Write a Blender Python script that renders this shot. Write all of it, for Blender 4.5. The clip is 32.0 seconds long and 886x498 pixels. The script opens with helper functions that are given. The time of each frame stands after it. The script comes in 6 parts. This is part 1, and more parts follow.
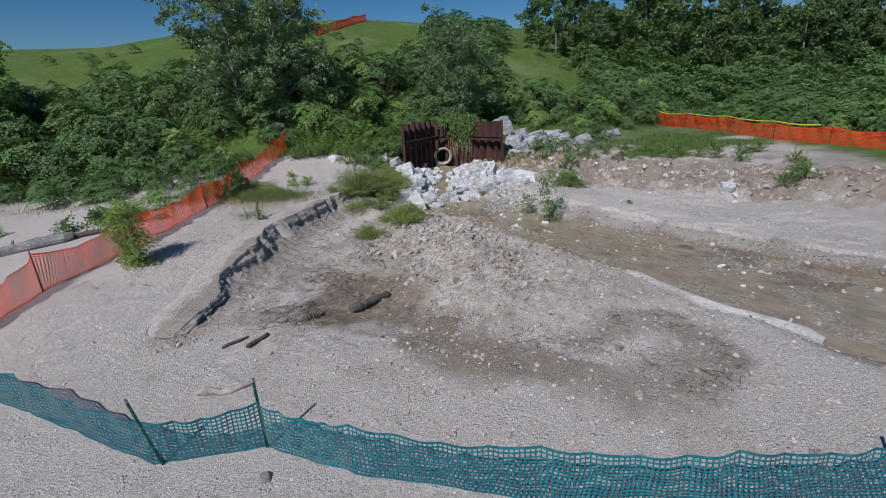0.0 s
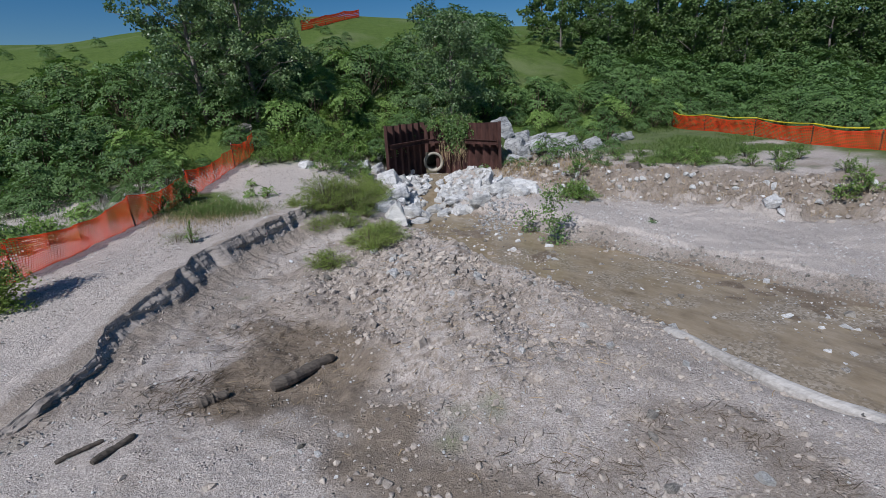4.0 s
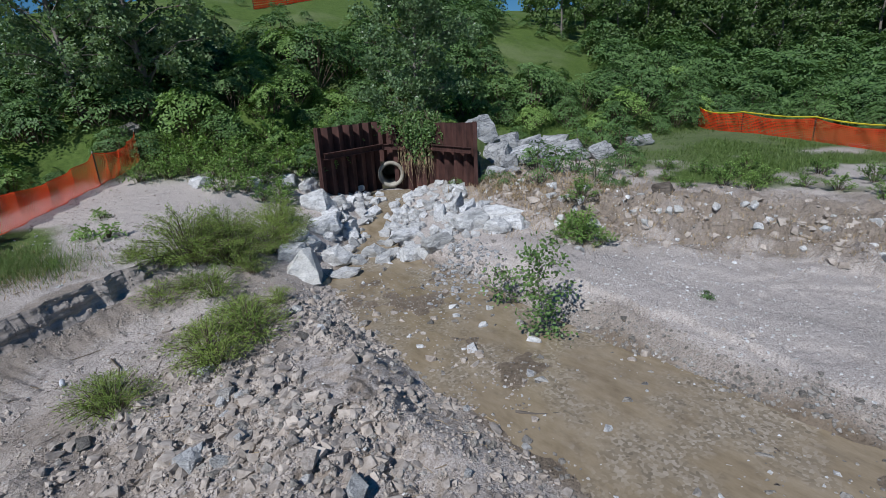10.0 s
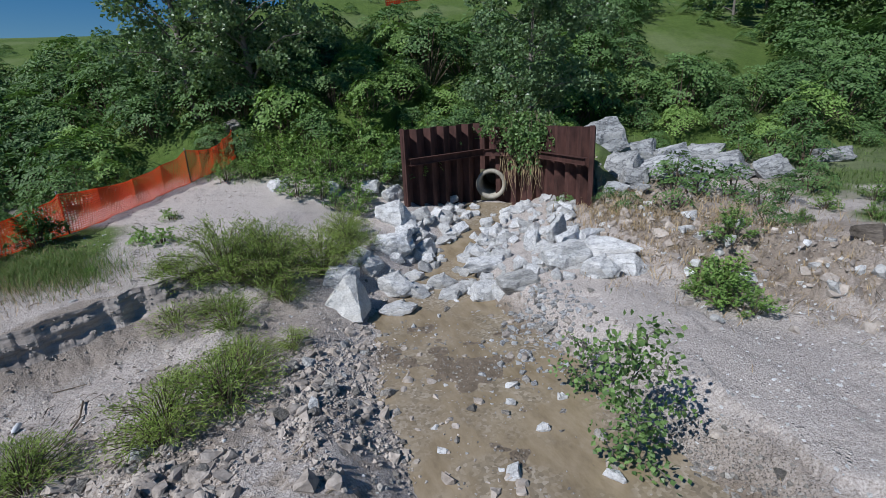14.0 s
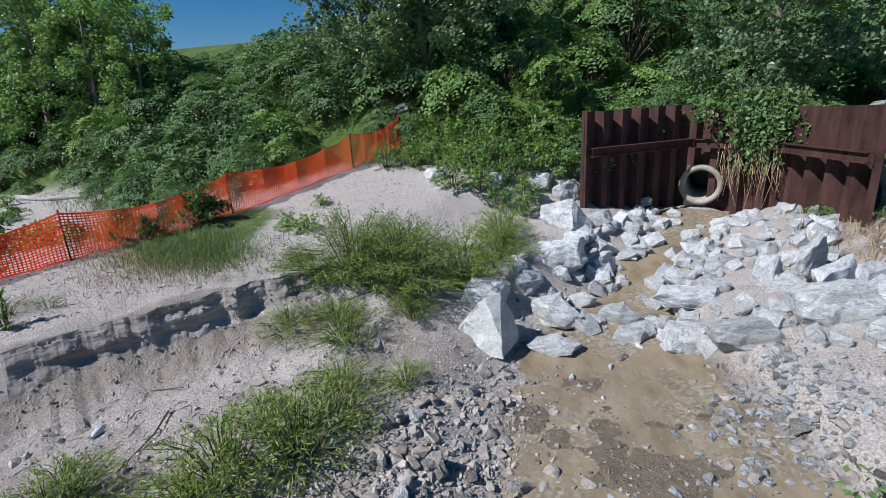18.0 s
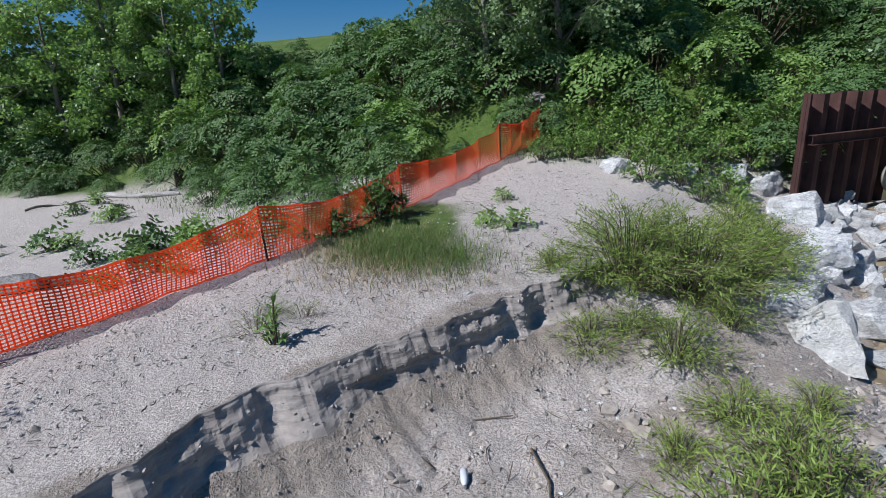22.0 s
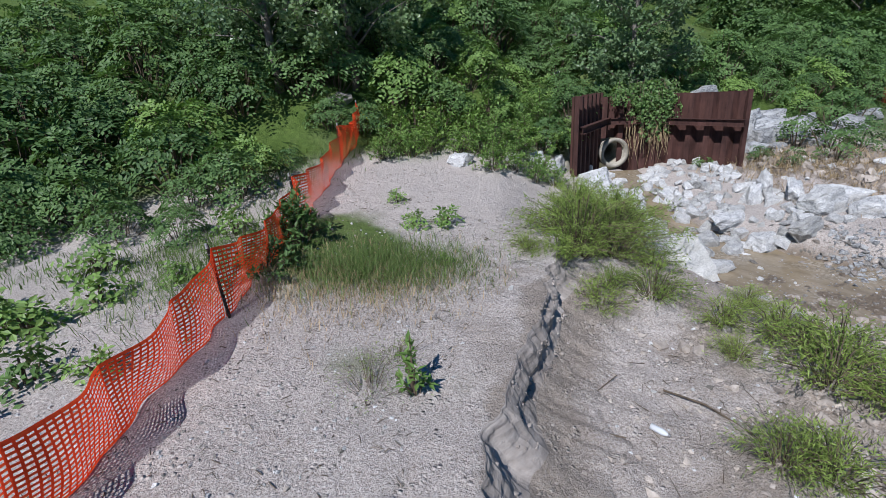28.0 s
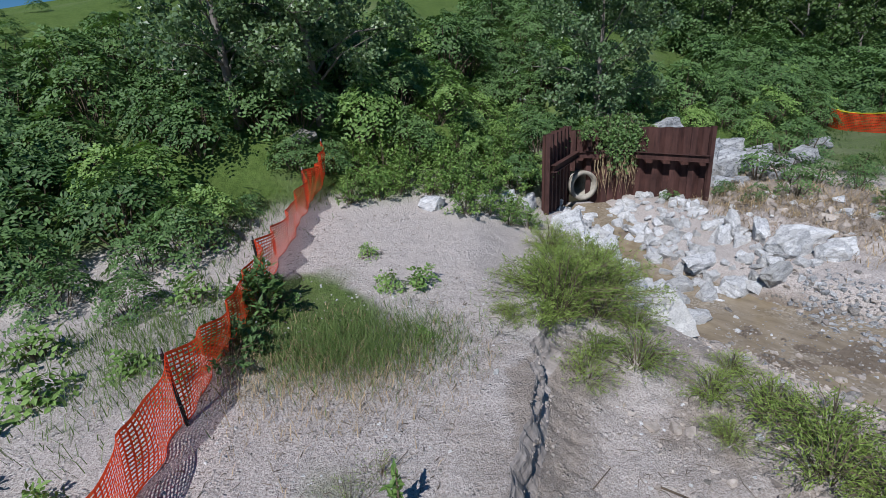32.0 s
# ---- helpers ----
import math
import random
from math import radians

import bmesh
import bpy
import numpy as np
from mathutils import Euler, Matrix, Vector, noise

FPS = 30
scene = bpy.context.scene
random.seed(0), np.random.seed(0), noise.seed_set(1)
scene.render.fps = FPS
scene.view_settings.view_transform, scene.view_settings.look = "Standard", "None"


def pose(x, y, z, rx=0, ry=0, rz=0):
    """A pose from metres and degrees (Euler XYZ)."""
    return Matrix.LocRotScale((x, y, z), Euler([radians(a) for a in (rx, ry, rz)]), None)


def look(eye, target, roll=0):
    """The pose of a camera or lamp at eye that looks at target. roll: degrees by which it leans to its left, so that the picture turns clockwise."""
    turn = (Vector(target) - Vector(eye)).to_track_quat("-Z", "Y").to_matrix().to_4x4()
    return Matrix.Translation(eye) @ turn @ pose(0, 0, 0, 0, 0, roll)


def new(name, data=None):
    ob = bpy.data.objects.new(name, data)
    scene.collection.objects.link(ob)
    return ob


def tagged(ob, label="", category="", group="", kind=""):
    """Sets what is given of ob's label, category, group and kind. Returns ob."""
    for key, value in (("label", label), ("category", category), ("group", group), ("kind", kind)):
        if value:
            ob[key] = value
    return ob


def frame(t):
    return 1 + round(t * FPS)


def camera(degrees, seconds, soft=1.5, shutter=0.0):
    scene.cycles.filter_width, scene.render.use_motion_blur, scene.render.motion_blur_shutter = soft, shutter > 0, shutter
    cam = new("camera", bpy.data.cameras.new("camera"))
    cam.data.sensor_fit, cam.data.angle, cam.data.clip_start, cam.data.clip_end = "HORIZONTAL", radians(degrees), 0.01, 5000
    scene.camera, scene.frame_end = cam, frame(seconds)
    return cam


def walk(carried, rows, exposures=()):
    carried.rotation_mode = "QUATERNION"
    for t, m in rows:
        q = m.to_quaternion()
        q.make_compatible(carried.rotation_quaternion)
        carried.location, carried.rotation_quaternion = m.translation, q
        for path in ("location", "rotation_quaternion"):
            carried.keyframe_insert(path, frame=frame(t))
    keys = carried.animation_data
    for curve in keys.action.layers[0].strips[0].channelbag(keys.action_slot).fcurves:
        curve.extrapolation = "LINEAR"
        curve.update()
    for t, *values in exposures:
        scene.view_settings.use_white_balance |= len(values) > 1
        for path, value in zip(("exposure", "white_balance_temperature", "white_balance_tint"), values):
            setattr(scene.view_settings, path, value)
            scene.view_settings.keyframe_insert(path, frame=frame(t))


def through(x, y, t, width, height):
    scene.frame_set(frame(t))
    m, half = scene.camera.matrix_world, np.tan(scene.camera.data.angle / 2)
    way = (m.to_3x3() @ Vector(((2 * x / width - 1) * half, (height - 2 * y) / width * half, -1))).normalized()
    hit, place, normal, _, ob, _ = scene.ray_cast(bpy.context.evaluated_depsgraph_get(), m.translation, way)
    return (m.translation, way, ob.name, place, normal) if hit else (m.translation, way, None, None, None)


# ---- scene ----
cam = camera(85.0, 32.0, soft=0.5)
ROWS = [  # seconds, place, turn
    (0, -1.860, -4.692, 5.780, 72.64, 3.07, -3.45),
    (0.5, -1.781, -4.263, 5.637, 72.92, 3.16, -3.76),
    (1, -1.656, -3.833, 5.542, 73.09, 3.18, -3.84),
    (1.5, -1.513, -3.372, 5.502, 73.12, 3.13, -3.79),
    (2, -1.405, -2.873, 5.501, 73.08, 3.10, -3.77),
    (2.5, -1.315, -2.345, 5.508, 73.06, 3.05, -3.71),
    (3, -1.183, -1.784, 5.504, 73.06, 2.95, -3.51),
    (3.5, -1.008, -1.187, 5.492, 72.99, 2.87, -3.23),
    (4, -0.806, -0.538, 5.447, 72.98, 2.90, -3.07),
    (4.5, -0.612, 0.145, 5.418, 72.87, 2.90, -2.96),
    (5, -0.429, 0.871, 5.383, 72.75, 2.86, -2.94),
    (5.5, -0.266, 1.647, 5.320, 72.69, 2.78, -3.01),
    (6, -0.087, 2.372, 5.288, 72.62, 2.78, -2.96),
    (6.5, 0.126, 3.039, 5.271, 72.57, 2.73, -2.73),
    (7, 0.350, 3.672, 5.259, 72.51, 2.72, -2.59),
    (7.5, 0.561, 4.297, 5.245, 72.43, 2.72, -2.65),
    (8, 0.763, 4.897, 5.241, 72.44, 2.70, -2.72),
    (8.5, 0.990, 5.484, 5.251, 72.42, 2.78, -2.77),
    (9, 1.234, 6.071, 5.273, 72.35, 2.87, -2.81),
    (9.5, 1.447, 6.654, 5.288, 72.31, 2.80, -2.85),
    (10, 1.632, 7.248, 5.297, 72.30, 2.73, -2.87),
    (10.5, 1.819, 7.837, 5.309, 72.26, 2.71, -2.92),
    (11, 2.015, 8.398, 5.319, 72.20, 2.68, -2.93),
    (11.5, 2.218, 8.928, 5.317, 72.20, 2.70, -2.89),
    (12, 2.426, 9.415, 5.304, 72.25, 2.79, -2.82),
    (12.5, 2.617, 9.833, 5.299, 72.29, 2.81, -2.82),
    (13, 2.788, 10.190, 5.302, 72.15, 2.74, -3.01),
    (13.5, 2.926, 10.514, 5.282, 72.15, 2.67, -2.64),
    (13.7, 2.976, 10.640, 5.250, 72.44, 2.61, -2.24),
    (13.8, 3.002, 10.703, 5.233, 72.58, 2.59, 1.32),
    (13.9, 3.028, 10.765, 5.217, 72.72, 2.55, 7.12),
    (14, 3.053, 10.828, 5.200, 72.86, 2.53, 13.56),
    (14.1, 3.087, 10.887, 5.175, 73.07, 2.53, 19.68),
    (14.2, 3.120, 10.947, 5.152, 73.28, 2.53, 25.07),
    (14.35, 3.170, 11.037, 5.114, 73.60, 2.55, 30.34),
    (14.5, 3.221, 11.125, 5.077, 73.92, 2.56, 32.34),
    (15, 3.248, 11.390, 5.055, 74.28, 2.91, 33.53),
    (15.5, 3.188, 11.681, 5.015, 74.21, 3.26, 34.23),
    (16, 3.065, 12.015, 4.971, 73.90, 3.18, 34.55),
    (16.5, 2.879, 12.390, 4.931, 73.57, 2.94, 34.63),
    (17, 2.673, 12.803, 4.843, 73.52, 3.03, 34.73),
    (17.5, 2.439, 13.250, 4.744, 73.44, 3.13, 34.66),
    (18, 2.229, 13.704, 4.657, 73.33, 3.20, 34.67),
    (18.5, 2.093, 14.097, 4.595, 73.26, 3.23, 34.73),
    (19, 1.953, 14.309, 4.547, 73.24, 3.20, 34.75),
    (19.5, 1.575, 14.233, 4.516, 73.24, 3.21, 34.69),
    (20, 0.830, 13.888, 4.504, 73.29, 3.33, 34.68),
    (20.5, -0.112, 13.405, 4.501, 73.44, 3.42, 34.79),
    (21, -1.041, 12.903, 4.483, 73.59, 3.42, 34.86),
    (21.5, -1.947, 12.408, 4.456, 73.65, 3.39, 34.88),
    (22, -2.865, 11.888, 4.456, 73.56, 3.30, 34.97),
    (22.5, -3.800, 11.338, 4.485, 73.41, 3.24, 35.12),
    (23, -4.740, 10.822, 4.518, 73.32, 3.35, 35.21),
    (23.5, -5.619, 10.412, 4.573, 73.23, 3.45, 35.25),
    (24, -6.388, 10.136, 4.656, 73.02, 3.46, 35.18),
    (24.5, -7.067, 9.958, 4.732, 72.82, 3.43, 35.02),
    (25, -7.617, 9.868, 4.785, 72.63, 3.45, 34.90),
    (25.3, -7.834, 9.874, 4.799, 72.34, 3.47, 33.94),
    (25.5, -7.979, 9.879, 4.808, 72.16, 3.49, 29.15),
    (25.65, -8.042, 9.904, 4.813, 71.94, 3.45, 21.07),
    (25.8, -8.107, 9.928, 4.818, 71.72, 3.41, 15.47),
    (26, -8.193, 9.960, 4.824, 71.43, 3.36, 11.08),
    (26.2, -8.244, 10.005, 4.840, 71.25, 3.21, 7.53),
    (26.5, -8.318, 10.074, 4.864, 70.98, 2.99, 3.93),
    (27, -8.401, 10.199, 4.898, 70.86, 2.81, -0.09),
    (27.5, -8.425, 10.344, 4.906, 70.95, 2.74, -2.22),
    (28, -8.420, 10.480, 4.905, 71.10, 2.87, -3.48),
    (28.5, -8.415, 10.567, 4.911, 71.22, 3.02, -4.83),
    (29, -8.411, 10.606, 4.907, 71.34, 2.97, -6.71),
    (29.5, -8.411, 10.672, 4.898, 71.47, 2.88, -7.36),
    (30, -8.412, 10.808, 4.888, 71.54, 2.80, -7.39),
    (30.5, -8.439, 10.982, 4.964, 71.58, 2.76, -7.51),
    (31, -8.484, 11.153, 5.228, 71.70, 2.79, -7.66),
    (31.5, -8.517, 11.292, 5.597, 71.83, 2.80, -7.75),
    (32, -8.536, 11.393, 5.912, 71.78, 2.71, -7.80),
]
EXPOSURES = [(0, -0.26, 6200, 14), (3, -0.25, 6250, 14), (6, -0.24, 6150, 13), (10, -0.24, 6080, 12), (13.4, -0.20, 6080, 12), (14.6, -0.08, 6080, 12), (17, 0.06, 6080, 12), (19, 0.17, 6080, 12), (23, 0.06, 6080, 13), (26, 0.04, 6080, 14), (32, -0.09, 6080, 14)]
walk(cam, [(t, pose(x, y, z, rx, ry, rz)) for t, x, y, z, rx, ry, rz in ROWS], EXPOSURES)

# ---- light ----
world = bpy.data.worlds.new("sky")
scene.world = world
world.use_nodes = True
sky = world.node_tree.nodes.new("ShaderNodeTexSky")
sky.sky_type, sky.sun_disc = "NISHITA", False
SUN_EL, SUN_FROM = 46.0, (-0.53, -0.85)
sky.sun_elevation, sky.sun_rotation = radians(SUN_EL), math.atan2(SUN_FROM[0], SUN_FROM[1])
sky.air_density, sky.dust_density, sky.ozone_density = 1.0, 0.15, 4.0
clear = world.node_tree.nodes.new("ShaderNodeHueSaturation")
clear.inputs["Saturation"].default_value, clear.inputs["Value"].default_value = 1.4, 1.0
world.node_tree.links.new(sky.outputs[0], clear.inputs["Color"])
world.node_tree.links.new(clear.outputs[0], world.node_tree.nodes["Background"].inputs[0])
world.node_tree.nodes["Background"].inputs[1].default_value = 0.066
sun = new("sun", bpy.data.lights.new("sun", "SUN"))
sun.data.energy, sun.data.angle, sun.data.color = 5.0, radians(0.5), (1.0, 0.98, 0.95)
ce = math.cos(radians(SUN_EL))
sun.matrix_world = look((SUN_FROM[0] * ce * 40, SUN_FROM[1] * ce * 40, math.sin(radians(SUN_EL)) * 40), (0, 0, 0))

# ---- materials ----
def material(name, rough=0.8, metal=0.0, spec=0.3):
    m = bpy.data.materials.new(name)
    m.use_nodes = True
    b = m.node_tree.nodes["Principled BSDF"]
    b.inputs["Roughness"].default_value, b.inputs["Metallic"].default_value = rough, metal
    b.inputs["Specular IOR Level"].default_value = spec
    return m, m.node_tree.nodes, m.node_tree.links, b


def node(nodes, kind, **values):
    n = nodes.new(kind)
    for key, value in values.items():
        n.inputs[key].default_value = value
    return n


def noise_tex(nodes, links, scale, detail=4.0, rough=0.6, coords="Object", stretch=None):
    tc = nodes.new("ShaderNodeTexCoord")
    src = tc.outputs[coords]
    if stretch:
        mp = nodes.new("ShaderNodeMapping")
        mp.inputs["Scale"].default_value = stretch
        links.new(src, mp.inputs[0])
        src = mp.outputs[0]
    n = node(nodes, "ShaderNodeTexNoise", Scale=scale, Detail=detail, Roughness=rough)
    links.new(src, n.inputs["Vector"])
    return n.outputs[0]


def ramp(nodes, links, src, stops):
    r = nodes.new("ShaderNodeValToRGB")
    while len(r.color_ramp.elements) < len(stops):
        r.color_ramp.elements.new(0.5)
    for e, (at, c) in zip(r.color_ramp.elements, stops):
        e.position, e.color = at, (*c, 1)
    links.new(src, r.inputs[0])
    return r.outputs[0]


def mixed(nodes, links, fac, a, b, mode="MIX"):
    m = nodes.new("ShaderNodeMix")
    m.data_type, m.blend_type = "RGBA", mode
    for sock, v in ((m.inputs[0], fac), (m.inputs[6], a), (m.inputs[7], b)):
        if isinstance(v, (int, float)):
            sock.default_value = v
        elif isinstance(v, tuple):
            sock.default_value = (*v, 1)
        else:
            links.new(v, sock)
    return m.outputs[2]


def bump(nodes, links, b, src, strength=0.5, distance=0.02):
    n = node(nodes, "ShaderNodeBump", Strength=strength, Distance=distance)
    links.new(src, n.inputs["Height"])
    links.new(n.outputs[0], b.inputs["Normal"])
    return n


def plain_mat(name, dark, light, rough=0.8, metal=0.0, scale=6.0, stretch=None, relief=0.3, spec=0.3, vary=0.0):
    m, ns, ls, b = material(name, rough, metal, spec)
    n = noise_tex(ns, ls, scale, 6, 0.65, stretch=stretch)
    col = ramp(ns, ls, n, [(0.3, dark), (0.7, light)])
    big = noise_tex(ns, ls, scale * 0.17, 3)
    col = mixed(ns, ls, 0.35, col, ramp(ns, ls, big, [(0.35, tuple(v * 0.6 for v in dark)), (0.65, light)]))
    if vary:
        info = ns.new("ShaderNodeObjectInfo")
        geo = ns.new("ShaderNodeNewGeometry")
        add = ns.new("ShaderNodeMath")
        ls.new(info.outputs["Random"], add.inputs[0])
        ls.new(geo.outputs["Random Per Island"], add.inputs[1])
        fr = ns.new("ShaderNodeMath")
        fr.operation = "FRACT"
        ls.new(add.outputs[0], fr.inputs[0])
        lo, hi = 1 - vary, 1 + vary
        col = mixed(ns, ls, 1.0, col, ramp(ns, ls, fr.outputs[0], [(0.0, (lo, lo, lo)), (1.0, (hi, hi * 0.99, hi * 0.97))]), "MULTIPLY")
    ls.new(col, b.inputs["Base Color"])
    if relief:
        bump(ns, ls, b, n, relief, 0.03)
    return m


def leaf_mat(name, dark, light, through=0.26, gloss=0.55, warm=(1.12, 1.2, 0.62)):
    m, ns, ls, b = material(name, gloss, 0.0, 0.35)
    info, geo = ns.new("ShaderNodeObjectInfo"), ns.new("ShaderNodeNewGeometry")
    col = ramp(ns, ls, geo.outputs["Random Per Island"], [(0.0, dark), (0.75, light), (1.0, tuple(min(1, v * 1.35) for v in light))])
    col = mixed(ns, ls, 0.35, col, ramp(ns, ls, info.outputs["Random"], [(0.0, tuple(v * 0.75 for v in dark)), (1.0, (light[0] * 1.15, light[1] * 1.05, light[2] * 0.9))]))
    ls.new(col, b.inputs["Base Color"])
    tr = ns.new("ShaderNodeBsdfTranslucent")
    ls.new(mixed(ns, ls, 1.0, col, warm, "MULTIPLY"), tr.inputs[0])
    mix = ns.new("ShaderNodeMixShader")
    mix.inputs[0].default_value = through
    out = ns["Material Output"]
    ls.new(b.outputs[0], mix.inputs[1])
    ls.new(tr.outputs[0], mix.inputs[2])
    ls.new(mix.outputs[0], out.inputs[0])
    return m


def ground_mat():
    m, ns, ls, b = material("sand_and_gravel", 0.92, 0.0, 0.15)
    fine = noise_tex(ns, ls, 30.0, 5, 0.75)
    clod = noise_tex(ns, ls, 7.5, 6, 0.72)
    mid = noise_tex(ns, ls, 1.8, 6, 0.68)
    big = noise_tex(ns, ls, 0.3, 4)
    col = ramp(ns, ls, mid, [(0.28, (0.345, 0.287, 0.255)), (0.45, (0.488, 0.414, 0.378)), (0.7, (0.61, 0.526, 0.486))])
    col = mixed(ns, ls, 0.35, col, ramp(ns, ls, big, [(0.35, (0.39, 0.333, 0.30)), (0.65, (0.58, 0.515, 0.48))]))
    col = mixed(ns, ls, 0.55, col, ramp(ns, ls, clod, [(0.28, (0.15, 0.12, 0.095)), (0.40, (0.40, 0.35, 0.31)), (0.60, (0.48, 0.43, 0.385)), (0.76, (0.70, 0.655, 0.61))]))
    col = mixed(ns, ls, 0.58, col, ramp(ns, ls, fine, [(0.34, (0.13, 0.11, 0.09)), (0.48, (0.48, 0.435, 0.395)), (0.66, (0.84, 0.80, 0.76))]))
    tc = ns.new("ShaderNodeTexCoord")
    peb, cells = [], []
    for scale in (31.0, 12.0):
        vor = node(ns, "ShaderNodeTexVoronoi", Scale=scale)
        ls.new(tc.outputs["Object"], vor.inputs["Vector"])
        peb.append(ramp(ns, ls, vor.outputs["Color"], [(0.0, (0.07, 0.065, 0.06)), (0.45, (0.36, 0.33, 0.30)), (0.8, (0.62, 0.60, 0.57)), (1.0, (0.85, 0.84, 0.82))]))
        cells.append(ramp(ns, ls, vor.outputs["Distance"], [(0.12, (1, 1, 1)), (0.36, (0, 0, 0))]))
    grav = ns.new("ShaderNodeAttribute")
    grav.attribute_name = "gravel"
    gmask = mixed(ns, ls, 1.0, cells[0], grav.outputs["Color"], "MULTIPLY")
    col = mixed(ns, ls, gmask, col, peb[0])
    sparse = ramp(ns, ls, noise_tex(ns, ls, 2.3, 3), [(0.52, (0, 0, 0)), (0.66, (0.8, 0.8, 0.8))])
    smask = mixed(ns, ls, 1.0, cells[1], sparse, "MULTIPLY")
    col = mixed(ns, ls, smask, col, peb[1])
    mud = ns.new("ShaderNodeAttribute")
    mud.attribute_name = "mud"
    mudcol = ramp(ns, ls, mid, [(0.3, (0.145, 0.113, 0.083)), (0.7, (0.28, 0.228, 0.172))])
    mudcol = mixed(ns, ls, 0.35, mudcol, ramp(ns, ls, clod, [(0.35, (0.10, 0.075, 0.05)), (0.65, (0.34, 0.27, 0.19))]))
    mudcol = mixed(ns, ls, mixed(ns, ls, 1.0, smask, (0.55, 0.55, 0.55), "MULTIPLY"), mudcol, peb[1])
    col = mixed(ns, ls, mud.outputs["Fac"], col, mudcol)
    gr = ns.new("ShaderNodeAttribute")
    gr.attribute_name = "grass"
    gcol = ramp(ns, ls, mid, [(0.25, (0.04, 0.07, 0.014)), (0.5, (0.095, 0.145, 0.034)), (0.8, (0.15, 0.20, 0.06))])
    gcol = mixed(ns, ls, 0.5, gcol, ramp(ns, ls, clod, [(0.3, (0.02, 0.045, 0.008)), (0.7, (0.14, 0.22, 0.05))]))
    gcol = mixed(ns, ls, ramp(ns, ls, noise_tex(ns, ls, 0.16, 5, 0.6), [(0.5, (0, 0, 0)), (0.66, (0.3, 0.3, 0.3))]), gcol, (0.24, 0.26, 0.15))
    col = mixed(ns, ls, gr.outputs["Fac"], col, gcol)
    ls.new(col, b.inputs["Base Color"])
    r = ns.new("ShaderNodeMapRange")
    r.inputs["To Min"].default_value, r.inputs["To Max"].default_value = 0.95, 0.6
    ls.new(mud.outputs["Fac"], r.inputs[0])
    ls.new(r.outputs[0], b.inputs["Roughness"])
    hsum = mixed(ns, ls, 0.6, mixed(ns, ls, 0.35, mid, fine), clod)
    hsum = mixed(ns, ls, gmask, hsum, (0.9, 0.9, 0.9))
    hsum = mixed(ns, ls, smask, hsum, (1.0, 1.0, 1.0))
    bump(ns, ls, b, hsum, 1.0, 0.105)
    return m


def water_mat():
    m, ns, ls, b = material("muddy_water", 0.22, 0.0, 0.5)
    n = noise_tex(ns, ls, 1.0, 5, 0.6, stretch=(1.4, 0.7, 1))
    col = ramp(ns, ls, n, [(0.3, (0.185, 0.138, 0.078)), (0.5, (0.265, 0.205, 0.125)), (0.7, (0.335, 0.27, 0.18))])
    tc, mp = ns.new("ShaderNodeTexCoord"), ns.new("ShaderNodeMapping")
    mp.vector_type = "TEXTURE"
    mp.inputs["Rotation"].default_value, mp.inputs["Scale"].default_value = (0, 0, -0.96), (1.5, 0.6, 1)
    ls.new(tc.outputs["Object"], mp.inputs[0])
    flow = node(ns, "ShaderNodeTexNoise", Scale=1.6, Detail=9.0, Roughness=0.72)
    ls.new(mp.outputs[0], flow.inputs["Vector"])
    col = mixed(ns, ls, 0.42, col, ramp(ns, ls, flow.outputs[0], [(0.36, (0.13, 0.105, 0.075)), (0.47, (0.25, 0.20, 0.13)), (0.62, (0.36, 0.30, 0.215))]))
    vor = node(ns, "ShaderNodeTexVoronoi", Scale=17.0)
    ls.new(tc.outputs["Object"], vor.inputs["Vector"])
    bed = ramp(ns, ls, vor.outputs["Color"], [(0.0, (0.09, 0.08, 0.065)), (0.5, (0.27, 0.225, 0.16)), (1.0, (0.48, 0.43, 0.36))])
    bars = ramp(ns, ls, noise_tex(ns, ls, 0.55, 4, 0.6), [(0.46, (0, 0, 0)), (0.58, (0.62, 0.62, 0.62))])
    col = mixed(ns, ls, bars, col, bed)
    ls.new(col, b.inputs["Base Color"])
    r = noise_tex(ns, ls, 9.0, 4, 0.6, stretch=(1, 0.5, 1))
    bump(ns, ls, b, mixed(ns, ls, 0.5, r, flow.outputs[0]), 0.4, 0.03)
    return m


